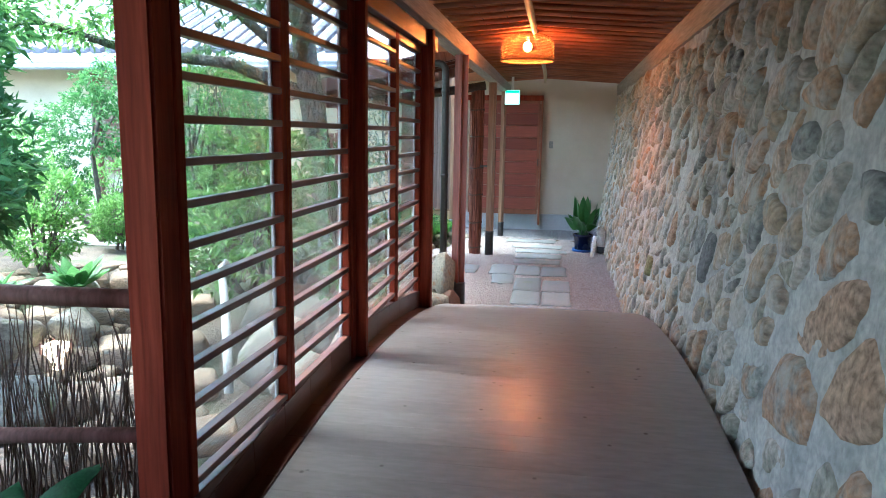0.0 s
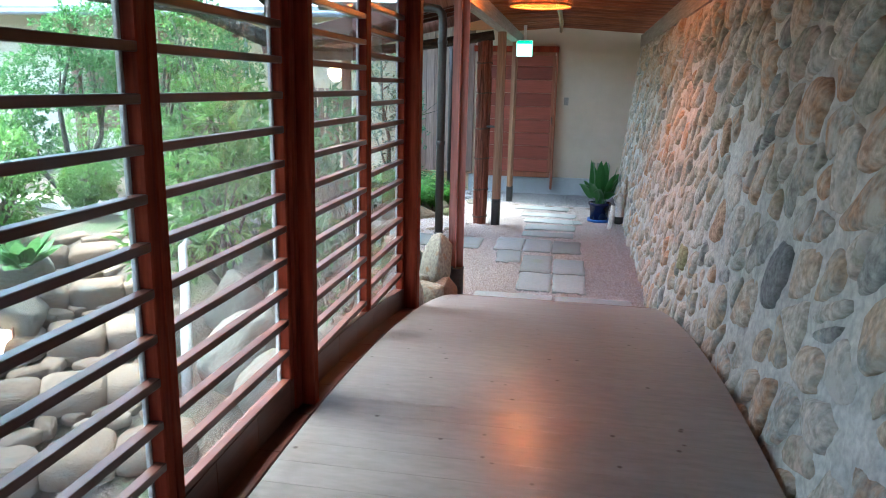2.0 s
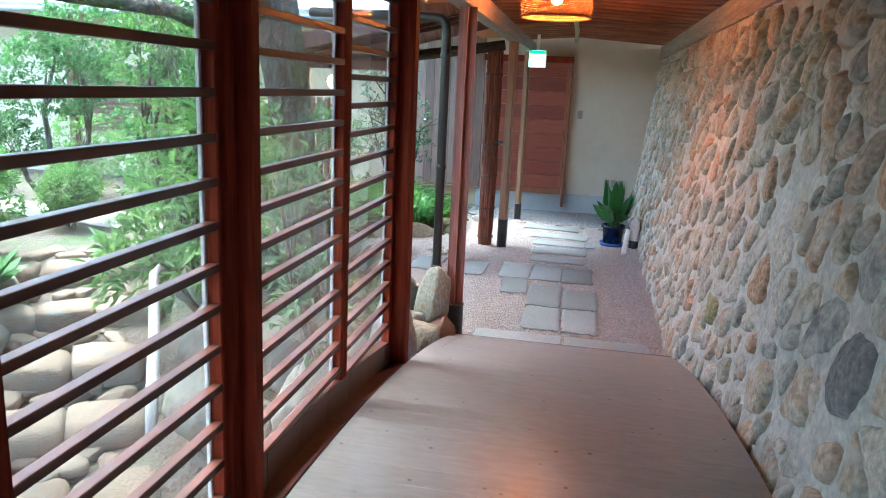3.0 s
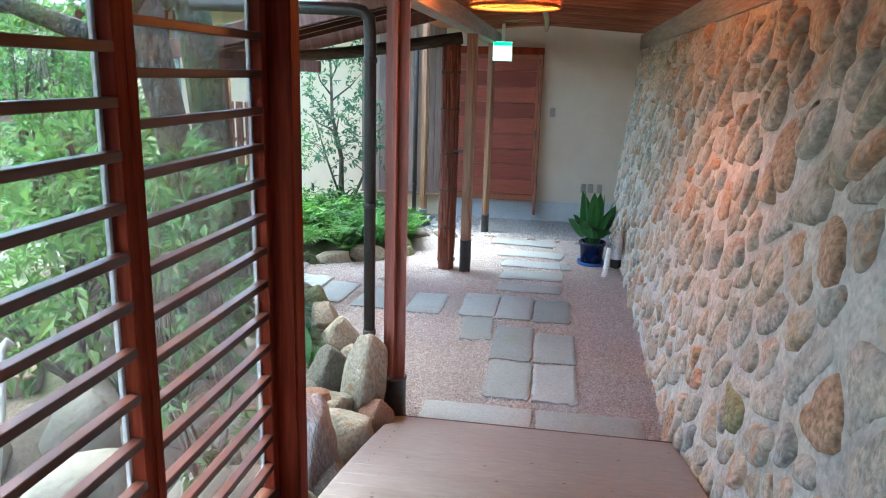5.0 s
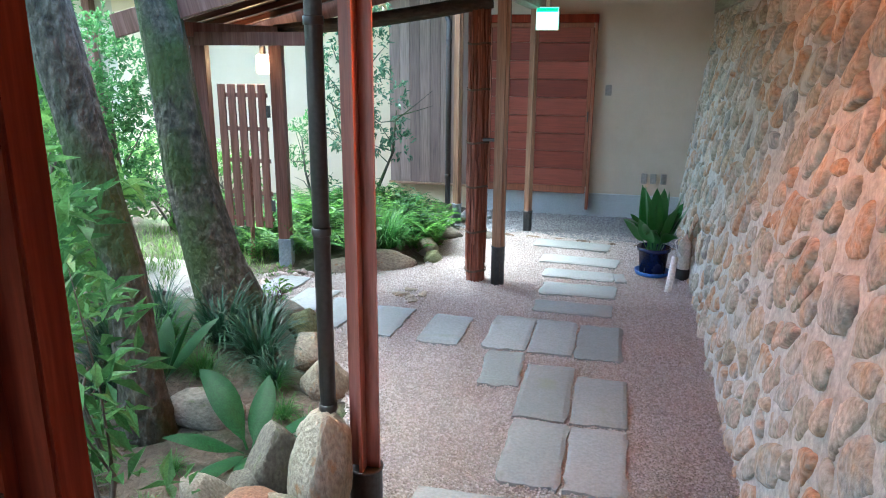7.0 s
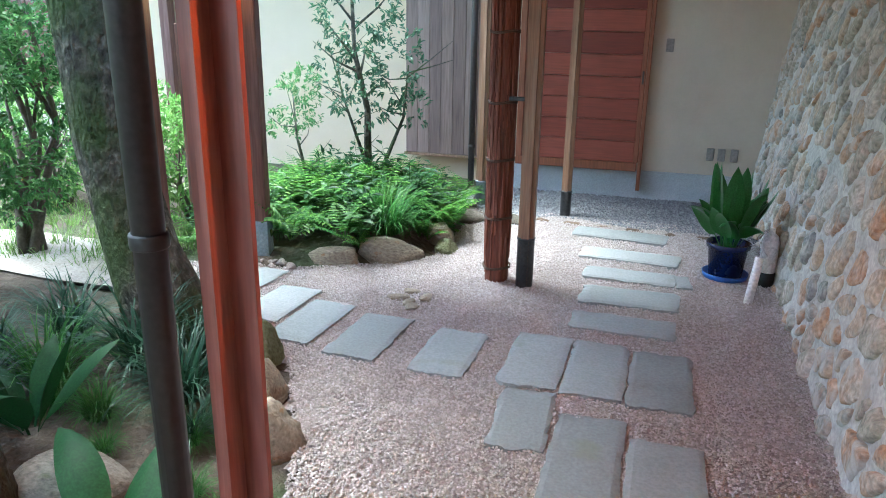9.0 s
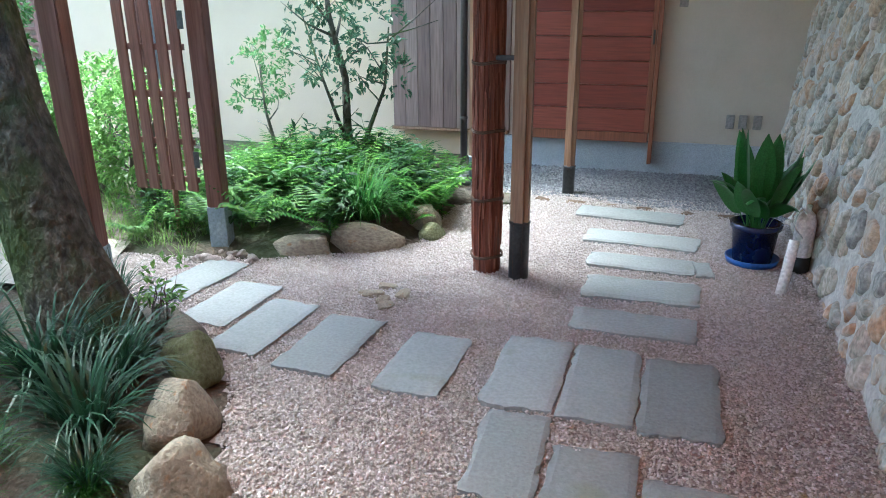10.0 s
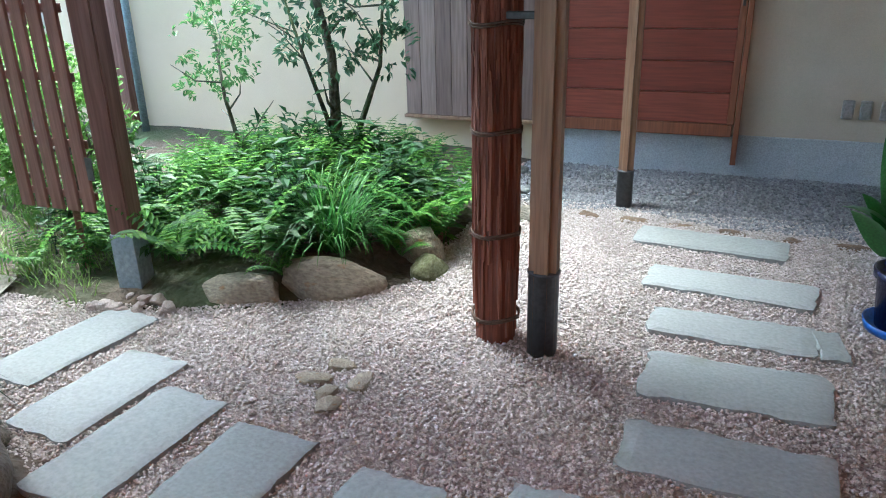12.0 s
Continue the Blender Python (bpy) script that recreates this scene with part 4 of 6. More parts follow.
wl = thing("wall_lamp", -2.83, 9.42, 1.75, "small lit white wall lamp under the canopy", "lamp")
span("shade", (-2.93, 9.36, 1.7), (-2.83, 9.46, 1.86), glow("lamp_shade", (1.0, 0.74, 0.45), 0.8), wl, 0.02, "glowing frosted shade")
span("bracket", (-2.90, 9.39, 1.86), (-2.86, 9.43, 1.93), M_PIPE, wl)
wlp = new("lamp_light", bpy.data.lights.new("lamp_light", "POINT"))
wlp.data.energy, wlp.data.color, wlp.data.shadow_soft_size = 1.6, (1.0, 0.62, 0.32), 0.08
wlp.matrix_basis = pose(-2.86, 9.3, 1.8)
wlp.parent = wl
wlp.matrix_parent_inverse = world_of(wl).inverted()

canopy = thing("gate_canopy", -2.2, 8.8, 2.0, "low lean-to roof of dark boards over the gate", "roof")
def can_z(x):
    return 2.12 + 0.245 * (x + 2.85)


for k in range(8):
    y0 = 8.05 + 0.21 * k
    bar("roof_board", (-3.2, y0 + 0.104, can_z(-3.2) + 0.07), (-0.93, y0 + 0.104, can_z(-0.93) + 0.07), 0.205, 0.02, M_RAIL, canopy)
bar("barge_board", (-3.22, 8.02, can_z(-3.22) + 0.01), (-0.95, 8.02, can_z(-0.95) + 0.01), 0.03, 0.15, M_GATEW, canopy)
bar("barge_board", (-3.22, 9.76, can_z(-3.22) + 0.01), (-0.95, 9.76, can_z(-0.95) + 0.01), 0.03, 0.15, M_GATEW, canopy)
for y0 in (8.35, 8.7, 9.05, 9.4):
    bar("rafter", (-3.18, y0, can_z(-3.18) + 0.035), (-0.95, y0, can_z(-0.95) + 0.035), 0.04, 0.045, M_RAIL, canopy)
bar("gate_beam", (-2.95, 8.1, 2.03), (-2.7, 9.7, 2.03), 0.09, 0.1, M_GATEW, canopy)
bar("cross_beam", (-3.05, 8.42, 1.97), (-2.0, 8.42, 1.97), 0.08, 0.09, M_GATEW, canopy)
for k in range(5):
    rock(-2.75 + 0.17 * k, 8.12 + 0.05 * (k % 3), can_z(-2.75 + 0.17 * k) + 0.1, 0.16, 0.09, 0.025, 20 * k, k, "green-grey moss cushion on the canopy", M_MOSSR, "moss", group="moss on the canopy").rotation_euler.y = -0.24

# ---------- stone slabs ----------
slabs = []


def slab(x, y, sx, sy, rz=0.0, z=0.03):
    n = len(slabs)
    sx, sy = sx - 0.014, sy - 0.012
    bm = bmesh.new()
    bmesh.ops.create_cube(bm, size=1)
    bmesh.ops.scale(bm, vec=(sx, sy, 0.06), verts=bm.verts)
    bmesh.ops.subdivide_edges(bm, edges=bm.edges[:], cuts=11, use_grid_fill=True)
    for v in bm.verts:
        q = noise.noise(Vector((v.co.x * 6 + n * 9, v.co.y * 6, n)))
        q2 = noise.noise(Vector((v.co.x * 22 + n * 5, v.co.y * 22, n * 2)))
        edge = max(abs(v.co.x) / sx, abs(v.co.y) / sy) > 0.495
        corner = abs(v.co.x) / sx > 0.495 and abs(v.co.y) / sy > 0.495
        if corner:
            v.co.x *= 1 - 0.02 - 0.03 * abs(q2)
            v.co.y *= 1 - 0.01 - 0.02 * abs(q)
        if edge:
            v.co.x += 0.012 * q + 0.016 * q2
            v.co.y += 0.008 * q + 0.018 * q2
            v.co.z -= 0.006 + 0.006 * abs(q2) if v.co.z > 0 else 0
        v.co.z += 0.003 * q
    ob = add("paving_slab", bm_mesh("slab", bm), M_SLAB, None, pose(x, y, z - 0.03, 0, 0, rz))
    slabs.append(tagged(ob, "rough grey rectangular stone paving slab in gravel", "paving slab", "path slabs"))


slab(-0.375, 6.27, 0.65, 0.36)
slab(0.275, 6.27, 0.62, 0.36)
slab(-0.225, 6.86, 0.31, 0.6)
slab(0.075, 6.86, 0.3, 0.6)
slab(-0.24, 7.53, 0.3, 0.7)
slab(0.07, 7.47, 0.31, 0.58)
slab(-0.53, 7.78, 0.26, 0.5, 3)
slab(-0.575, 8.37, 0.31, 0.62)
slab(-0.27, 8.36, 0.3, 0.62)
slab(0.035, 8.33, 0.31, 0.6)
slab(-0.19, 8.96, 0.6, 0.27, -1)
slab(-0.175, 9.41, 0.61, 0.32)
slab(-0.205, 9.83, 0.62, 0.25, -2)
slab(0.15, 9.82, 0.12, 0.24, 8)
slab(-0.22, 10.28, 0.72, 0.27, -4)
slab(-0.33, 10.83, 0.76, 0.28, -5)
slab(-1.02, 8.31, 0.3, 0.54, -1)
slab(-1.49, 8.36, 0.31, 0.57, -2)
slab(-1.88, 8.44, 0.29, 0.58, -3)
slab(-2.19, 8.63, 0.3, 0.54, -3)
slab(-2.57, 8.86, 0.29, 0.6, -5)
for x, y in ((-1.46, 8.9), (-1.38, 9.0), (-1.55, 8.97), (-1.5, 9.08), (-1.42, 8.84)):
    rock(x, y, 0.015, 0.06 + 0.02 * math.sin(x * 40), 0.04, 0.018, x * 700, int(y * 10), "flat greyish stone on the gravel", M_TANB, "pebble", group="stones on gravel")

# ---------- boulders ----------
# the cluster beside the walkway's foot
rock(-0.945, 5.95, 0.36, 0.12, 0.12, 0.225, 15, 15, "tall smooth ochre standing stone beside the post", M_TANB, tilt=-6)
rock(-1.17, 6.06, 0.26, 0.125, 0.13, 0.2, 60, 16, "dark mossy boulder leaning on stones", tilt=12)
rock(-0.965, 5.68, 0.12, 0.16, 0.15, 0.215, 10, 17, "rounded olive-tan boulder beside the deck", M_TANB)
rock(-0.86, 5.87, 0.18, 0.07, 0.09, 0.11, 80, 18, "small orange-brown boulder beside the deck", M_RUST)
rock(-1.16, 5.83, 0.25, 0.12, 0.08, 0.085, 25, 19, "small rusty wedge-shaped stone", M_RUST, tilt=10)
rock(-1.08, 5.86, 0.22, 0.1, 0.08, 0.09, -20, 20, "small olive stone wedged between boulders", M_TANB)
rock(-1.24, 5.98, 0.2, 0.1, 0.09, 0.1, 35, 21, "small grey stone wedged between boulders")
rock(-1.385, 5.86, 0.2, 0.1, 0.11, 0.13, 0, 14, "pinkish rounded boulder among garden stones", M_BOULD)
rock(-1.1, 5.4, 0.2, 0.15, 0.14, 0.33, -30, 15, "white-veined jagged pointed stone", M_QUARTZ, tilt=8)
rock(-1.36, 5.6, 0.12, 0.13, 0.12, 0.15, 15, 16, "grey-brown boulder in soil", M_TANB)
rock(-1.45, 5.35, -0.05, 0.2, 0.16, 0.2, 40, 17, "large tan boulder at the hollow's edge", M_BOULD)
rock(-1.05, 5.12, 0.0, 0.16, 0.18, 0.24, 70, 18, "grey boulder below the lattice")
rock(-1.93, 6.72, 0.1, 0.2, 0.14, 0.11, 15, 19, "flat grey slab-like stone in soil")
rock(-1.2, 5.62, 0.1, 0.11, 0.1, 0.14, 30, 20, "small tan boulder among stones", M_BOULD)
rock(-0.97, 5.42, 0.05, 0.12, 0.12, 0.15, 10, 21, "rounded olive boulder against the deck", M_TANB)
rock(-1.55, 5.95, 0.06, 0.08, 0.07, 0.06, 10, 14, "small brown stone in soil", M_RUST)
rock(-1.62, 5.75, 0.05, 0.09, 0.08, 0.07, 50, 15, "small brown stone in soil")
# edging between garden and gravel
rock(-1.18, 6.5, 0.16, 0.12, 0.14, 0.16, 0, 4, "rounded pale edging boulder", M_TANB, group="edging boulders")
rock(-1.49, 7.24, 0.07, 0.13, 0.15, 0.15, -25, 8, "rounded pale edging boulder", M_TANB, group="edging boulders")
rock(-1.69, 7.54, 0.09, 0.125, 0.15, 0.145, 20, 3, "grey edging boulder with worn top", M_TANB, group="edging boulders")
rock(-1.87, 7.86, 0.09, 0.11, 0.12, 0.14, 50, 7, "mossy green edging boulder", M_MOSSR, group="edging boulders")
rock(-2.06, 8.08, 0.08, 0.13, 0.12, 0.14, 10, 2, "grey rounded edging boulder", group="edging boulders")
rock(-2.35, 8.24, 0.05, 0.12, 0.1, 0.1, 70, 6, "small grey edging stone", group="edging boulders")
# fern bed edge
rock(-2.27, 9.47, 0.03, 0.21, 0.1, 0.11, 8, 1, "long tan boulder edging the fern bed", M_TANB, group="fern bed stones")
rock(-1.84, 9.68, 0.04, 0.25, 0.11, 0.14, 28, 5, "long tan boulder edging the fern bed", M_TANB, group="fern bed stones")
rock(-1.66, 10.15, 0.09, 0.11, 0.1, 0.11, 40, 0, "round grey cobble edging the fern bed", M_TANB, group="fern bed stones")
rock(-1.72, 10.42, 0.1, 0.1, 0.09, 0.12, 10, 4, "round tan cobble edging the fern bed", M_RUST, group="fern bed stones")
rock(-1.56, 10.0, 0.03, 0.09, 0.12, 0.07, 10, 8, "mossy dark stone beside gravel", M_MOSSR, group="fern bed stones")
rock(-1.62, 10.85, 0.05, 0.16, 0.09, 0.08, 12, 3, "low grey kerb stone", group="fern bed stones")
rock(-1.3, 10.95, 0.03, 0.15, 0.08, 0.05, -5, 7, "low grey kerb stone", group="fern bed stones")
for k in range(9):
    x = -1.55 + 0.27 * k
    rock(x, 11.12 - 0.1 * (x + 0.8), 0.0, 0.1 + 0.03 * math.sin(5 * k), 0.045, 0.022, 6 * math.sin(3 * k) - 4, k, "flat brown stone between two gravels", M_PATH, "kerb_stone", group="gravel edging")
rng = random.Random(31)
for k in range(16):
    rock(-2.62 + rng.uniform(-0.16, 0.2), 9.22 + rng.uniform(-0.1, 0.1), 0.02, rng.uniform(0.02, 0.045), rng.uniform(0.02, 0.04), rng.uniform(0.015, 0.03), rng.uniform(0, 180), k, "small pale cobble at the gate post", M_QUARTZ, "cobble", group="cobbles at gate post")
for k in range(26):
    rock(-1.7 + rng.uniform(-0.3, 0.35), 11.6 + rng.uniform(-0.3, 0.35), 0.03, rng.uniform(0.03, 0.06), rng.uniform(0.03, 0.05), rng.uniform(0.02, 0.035), rng.uniform(0, 180), k, "grey river cobble below the downpipe", M_SLAB, "cobble", group="cobbles below downpipe")

# ---------- potted plant ----------
PX, PY = 0.425, 10.06
pot = thing("potted_aspidistra", PX, PY, 0, "broad-leaved green plant in a navy pot", "potted plant")
part("saucer", lathe("saucer", [(0.125, 0.0), (0.142, 0.004), (0.152, 0.04), (0.146, 0.04), (0.138, 0.012), (0.02, 0.01)], 32), M_SAUCER, pot, "bright blue plastic saucer", pose(PX, PY, 0.012))
part("pot", lathe("pot", [(0.1, 0.0), (0.108, 0.004), (0.128, 0.2), (0.142, 0.205), (0.145, 0.235), (0.136, 0.237), (0.128, 0.2), (0.02, 0.195)], 32), M_POT, pot, "glossy navy blue pot", pose(PX, PY, 0.026))
rng = random.Random(3)
for k in range(28):
    a = k * 2.4 + rng.uniform(-0.5, 0.5)
    inner = k < 10
    low = 15 <= k < 21
    ln = rng.uniform(0.46, 0.62) if inner else rng.uniform(0.34, 0.48)
    g = broad_leaf_geo((PX + 0.07 * math.cos(a) * rng.random(), PY + 0.07 * math.sin(a) * rng.random(), 0.22), (math.cos(a), math.sin(a), 0), ln, rng.uniform(0.1, 0.135),
                       rng.uniform(0.08, 0.5) if inner else rng.uniform(0.2, 0.55), rng.uniform(0.0, 0.3) if inner else (rng.uniform(1.2, 1.9) if low else rng.uniform(0.2, 0.7)), twist=rng.uniform(-0.9, 0.9), stalk=0.3)
    part("leaf", mesh("leaf", *g, smooth=True), L_POT, pot)
tagged(tube("plastic_pipe", [(0.535, 9.6, -0.02), (0.575, 9.66, 0.29)], 0.027, M_WHITE, n=18), "short white plastic pipe standing in gravel", "pipe")
jug = thing("white_container", 0.675, 10.0, 0, "white plastic container with cable behind the pot", "container")
part("body", lathe("body", [(0.05, 0.0), (0.055, 0.01), (0.055, 0.2), (0.04, 0.25), (0.018, 0.27), (0.018, 0.3)], 20), M_WHITE, jug, "", pose(0.675, 10.0, 0.1))
part("base", lathe("base", [(0.05, 0.0), (0.055, 0.005), (0.055, 0.1)], 20), M_BLACK, jug, "black base", pose(0.675, 10.0, 0.0))
tube("cable", [(0.68, 9.98, 0.34), (0.63, 9.93, 0.4), (0.58, 9.88, 0.36), (0.6, 9.86, 0.3), (0.66, 9.95, 0.22)], 0.004, M_WHITE, jug, 6)

# ---------- trees ----------
def tree(name, trunk, radii, limbs, blobs, n, size, material, label, rng):
    ob = thing(name, *trunk[0], label, "tree")
    tube("trunk", trunk, radii, M_BARKT, ob, 18, "grey bark patched with moss", 0.3)
    geo = []
    for limb in limbs:
        geo.append(tube_geo(limb, [0.07 * (1 - 0.8 * i / (len(limb) - 1)) for i in range(len(limb))], 8, rough=0.2))
        for _ in range(5):
            a = Vector(limb[-1]).lerp(Vector(limb[-2]), rng.random())
            b = a + rvec(rng) * 0.7
            geo.append(tube_geo([a, a.lerp(b, 0.5) + rvec(rng) * 0.06, b], [0.018, 0.012, 0.005], 5))
    part("branchwork", mesh("branchwork", *join_geo(geo), smooth=True), M_BARKT, ob)
    part("crown", mesh("crown", *crown_geo(rng, blobs, n, size)), material, ob, "loose green leaves")
    return ob


rng = random.Random(21)
# the last limb and last crown blob are unseen, added to shade the gravel
tree("tree", [(-2.39, 7.92, -0.1), (-2.42, 7.93, 0.1), (-2.56, 7.95, 0.5), (-2.73, 7.96, 1.1), (-2.82, 7.98, 1.9), (-2.95, 7.95, 3.0), (-3.05, 7.85, 4.2)], [0.26, 0.22, 0.178, 0.152, 0.135, 0.11, 0.06],
     [[(-2.97, 7.88, 2.4), (-3.6, 7.4, 3.0), (-4.3, 6.9, 3.4)], [(-3.05, 7.85, 2.9), (-2.5, 7.2, 3.5), (-2.0, 6.6, 4.0)], [(-3.1, 7.8, 3.2), (-3.6, 8.5, 3.8), (-4.0, 9.2, 4.2)], [(-3.0, 7.7, 4.1), (-2.9, 8.8, 4.6), (-2.8, 9.9, 5.0)]],
     [(-3.9, 7.0, 3.5, 1.3, 1.3, 0.7), (-2.6, 6.9, 4.0, 1.2, 1.2, 0.7), (-3.8, 8.8, 4.2, 1.3, 1.2, 0.8), (-3.2, 7.7, 4.6, 1.5, 1.4, 0.6), (-2.7, 10.0, 5.0, 1.0, 1.1, 0.6)], 12000, 0.11, L_MID, "leaning tree with mossy grey trunk", rng)
tree("tree", [(-2.1, 6.5, -0.1), (-2.11, 6.5, 0.3), (-2.15, 6.5, 0.9), (-2.26, 6.48, 1.5), (-2.33, 6.45, 2.0), (-2.4, 6.4, 2.7), (-2.5, 6.3, 3.6)], [0.14, 0.105, 0.094, 0.092, 0.105, 0.09, 0.05],
     [[(-2.35, 6.45, 1.98), (-3.0, 6.2, 2.25), (-3.7, 5.9, 2.3), (-4.5, 5.6, 2.55), (-5.2, 5.4, 2.9)], [(-2.42, 6.42, 2.2), (-2.1, 5.9, 2.9), (-1.9, 5.2, 3.4)], [(-2.45, 6.35, 2.9), (-3.1, 5.5, 3.4), (-3.6, 4.8, 3.7)]],
     [(-4.4, 5.6, 2.75, 0.9, 0.8, 0.4), (-2.0, 5.4, 3.3, 0.8, 1.0, 0.5), (-3.3, 5.1, 3.7, 1.3, 1.2, 0.6), (-3.9, 4.2, 3.1, 1.0, 0.9, 0.5)], 6500, 0.09, L_BRIGHT, "slender tree with mossy trunk and bright leaves", rng)
tree("tree", [(-5.0, 4.3, 0.1), (-5.05, 4.32, 0.8), (-4.9, 4.3, 1.5), (-4.75, 4.2, 2.3), (-4.6, 4.0, 3.2)], [0.09, 0.07, 0.06, 0.05, 0.03],
     [[(-4.98, 4.3, 1.1), (-4.2, 3.9, 1.5), (-3.5, 3.5, 1.9)], [(-4.9, 4.3, 1.5), (-4.5, 3.6, 2.1), (-4.1, 3.0, 2.7)], [(-5.0, 4.3, 0.9), (-4.6, 3.8, 1.15), (-4.2, 3.3, 1.2)]],
     [(-4.3, 3.6, 1.9, 0.9, 0.8, 0.8), (-4.9, 4.6, 1.6, 0.8, 0.8, 0.6), (-4.0, 3.2, 2.6, 0.9, 0.8, 0.5), (-5.3, 4.6, 2.6, 1.1, 1.0, 0.6), (-3.7, 3.5, 1.25, 0.6, 0.6, 0.35)], 15000, 0.125, L_MID, "small garden tree with glossy bright leaves", rng)

# ---------- shrubs ----------
L_CAM = leafmat("camellia_leaves", (0.02, 0.06, 0.03), (0.05, 0.12, 0.06), (0.11, 0.21, 0.11), 0.36, 0.35, 0.45)


def small_tree(label, stems, blobs, n, size, material):
    """A little garden tree: each stem is a list of points and its foot's radius."""
    ob = thing("small_tree", *stems[0][0][0], label, "tree")
    geo = []
    for pts, r in stems:
        k = len(pts) - 1
        geo.append(tube_geo(pts, [r * (1 - 0.75 * i / k) for i in range(k + 1)], 8, rough=0.2))
        for _ in range(9):
            i = rng.randint(max(1, k - 2), k)
            p = Vector(pts[i]).lerp(Vector(pts[i - 1]), rng.random())
            q = p + Vector((rng.uniform(-0.4, 0.4), rng.uniform(-0.35, 0.35), rng.uniform(0.05, 0.4)))
            geo.append(tube_geo([p, p.lerp(q, 0.5) + rvec(rng) * 0.04, q], [r * 0.3, r * 0.2, 0.002], 5))
    part("branchwork", mesh("branchwork", *join_geo(geo), smooth=True), M_BARKT, ob, "grey-brown stems")
    part("crown", mesh("crown", *crown_geo(rng, blobs, n, size, 0.45)), material, ob, "loose small leaves")


small_tree("airy evergreen tree with small glossy leaves in the fern bed",
           [([(-2.6, 11.05, 0.08), (-2.63, 11.05, 0.5), (-2.62, 11.04, 0.9), (-2.72, 11.0, 1.4), (-2.74, 11.0, 2.2)], 0.045), ([(-2.57, 11.03, 0.15), (-2.42, 11.0, 0.5), (-2.26, 10.98, 0.85), (-2.2, 10.95, 1.3)], 0.025), ([(-2.62, 11.0, 0.4), (-2.8, 11.0, 0.9), (-2.95, 11.0, 1.4)], 0.018)],
           [(-2.68, 11.0, 1.75, 0.42, 0.35, 0.5), (-2.3, 10.95, 1.3, 0.26, 0.25, 0.4), (-2.9, 11.0, 1.2, 0.26, 0.25, 0.35), (-2.6, 10.9, 0.95, 0.3, 0.22, 0.2), (-2.15, 10.95, 0.95, 0.14, 0.15, 0.18), (-2.6, 11.0, 2.3, 0.4, 0.35, 0.3)], 2000, 0.062, L_CAM)
small_tree("slender little tree with fine pale leaves in the fern bed",
           [([(-2.95, 10.55, 0.12), (-3.0, 10.55, 0.4), (-3.07, 10.55, 0.7), (-3.09, 10.55, 1.05)], 0.022)],
           [(-3.08, 10.55, 0.98, 0.26, 0.22, 0.24), (-3.2, 10.55, 0.75, 0.14, 0.14, 0.1), (-2.95, 10.5, 1.15, 0.16, 0.16, 0.15)], 800, 0.042, L_MID)
for x, y, s in ((-3.7, 9.9, 0.55), (-4.4, 10.2, 0.6), (-5.1, 10.0, 0.65), (-5.9, 10.3, 0.7), (-6.8, 10.1, 0.7)):
    bush("hedge_shrub", rng, x, y, 0.1, [(0, 0, 0.55 * s * 1.6, s * 0.75, s * 0.7, s * 0.8)], 2600, 0.055, L_BRIGHT, "leafy bright green hedge shrub before cream wall", 8, 0.5)
bush("shrub", rng, -4.25, 8.8, 0.1, [(0, 0, 0.9, 0.6, 0.6, 0.7), (0.1, 0.1, 1.6, 0.5, 0.5, 0.5)], 7500, 0.055, L_MID, "rounded clipped garden shrub", 6, 0.5, trunk_r=0.025)
bush("shrub", rng, -6.3, 9.0, 0.1, [(0, 0, 1.6, 0.75, 0.75, 0.5), (0.3, 0.2, 2.1, 0.6, 0.6, 0.45), (-0.5, -0.1, 0.8, 0.4, 0.4, 0.3)], 8500, 0.06, L_MID, "tall rounded clipped garden shrub", 3, 0.5, trunk_r=0.03)
bush("shrub", rng, -6.6, 7.2, 0.3, [(0, 0, 0.6, 0.8, 0.8, 0.6)], 2600, 0.06, L_BRIGHT, "low bright green garden shrub", 5, 0.5)
bush("shrub", rng, -4.0, 7.9, 0.08, [(0, 0, 0.7, 0.55, 0.55, 0.5), (-0.1, 0.1, 1.4, 0.6, 0.6, 0.5), (0.0, 0.0, 2.1, 0.5, 0.5, 0.4)], 4200, 0.075, L_MID, "dense tall evergreen shrub behind the trees", 8, 0.45, trunk_r=0.022)
bush("round_bush", rng, -5.6, 8.3, 0.12, [(0, 0, 0.36, 0.36, 0.36, 0.34), (0, 0, 0.36, 0.28, 0.28, 0.27)], 7500, 0.032, L_BRIGHT, "clipped round yellow-green bush", 4, 0.6)
bush("shrub", rng, -2.9, 6.3, 0.0, [(0, 0, 0.7, 0.6, 0.55, 0.5), (0.1, 0.3, 1.2, 0.5, 0.5, 0.45), (-0.3, -0.2, 0.4, 0.4, 0.4, 0.3)], 1300, 0.14, L_BRIGHT, "large-leaved green shrub behind the lattice", 8, 0.4, trunk_r=0.014)
bush("shrub", rng, -1.55, 5.35, -0.1, [(0, 0, 0.5, 0.3, 0.35, 0.3), (-0.1, 0.1, 1.0, 0.3, 0.35, 0.35), (-0.15, 0.0, 1.5, 0.3, 0.3, 0.25)], 560, 0.11, L_MID, "thin-stemmed green shrub beside the lattice", 8, 0.36, trunk_r=0.009)
bush("shrub", rng, -3.35, 7.0, 0.05, [(0, 0, 0.5, 0.5, 0.45, 0.4), (0.0, 0.1, 1.15, 0.5, 0.5, 0.5), (-0.2, 0.0, 1.9, 0.5, 0.5, 0.45)], 2600, 0.075, L_BRIGHT, "sunlit leafy green shrub behind the mossy trees", 8, 0.42, trunk_r=0.014)
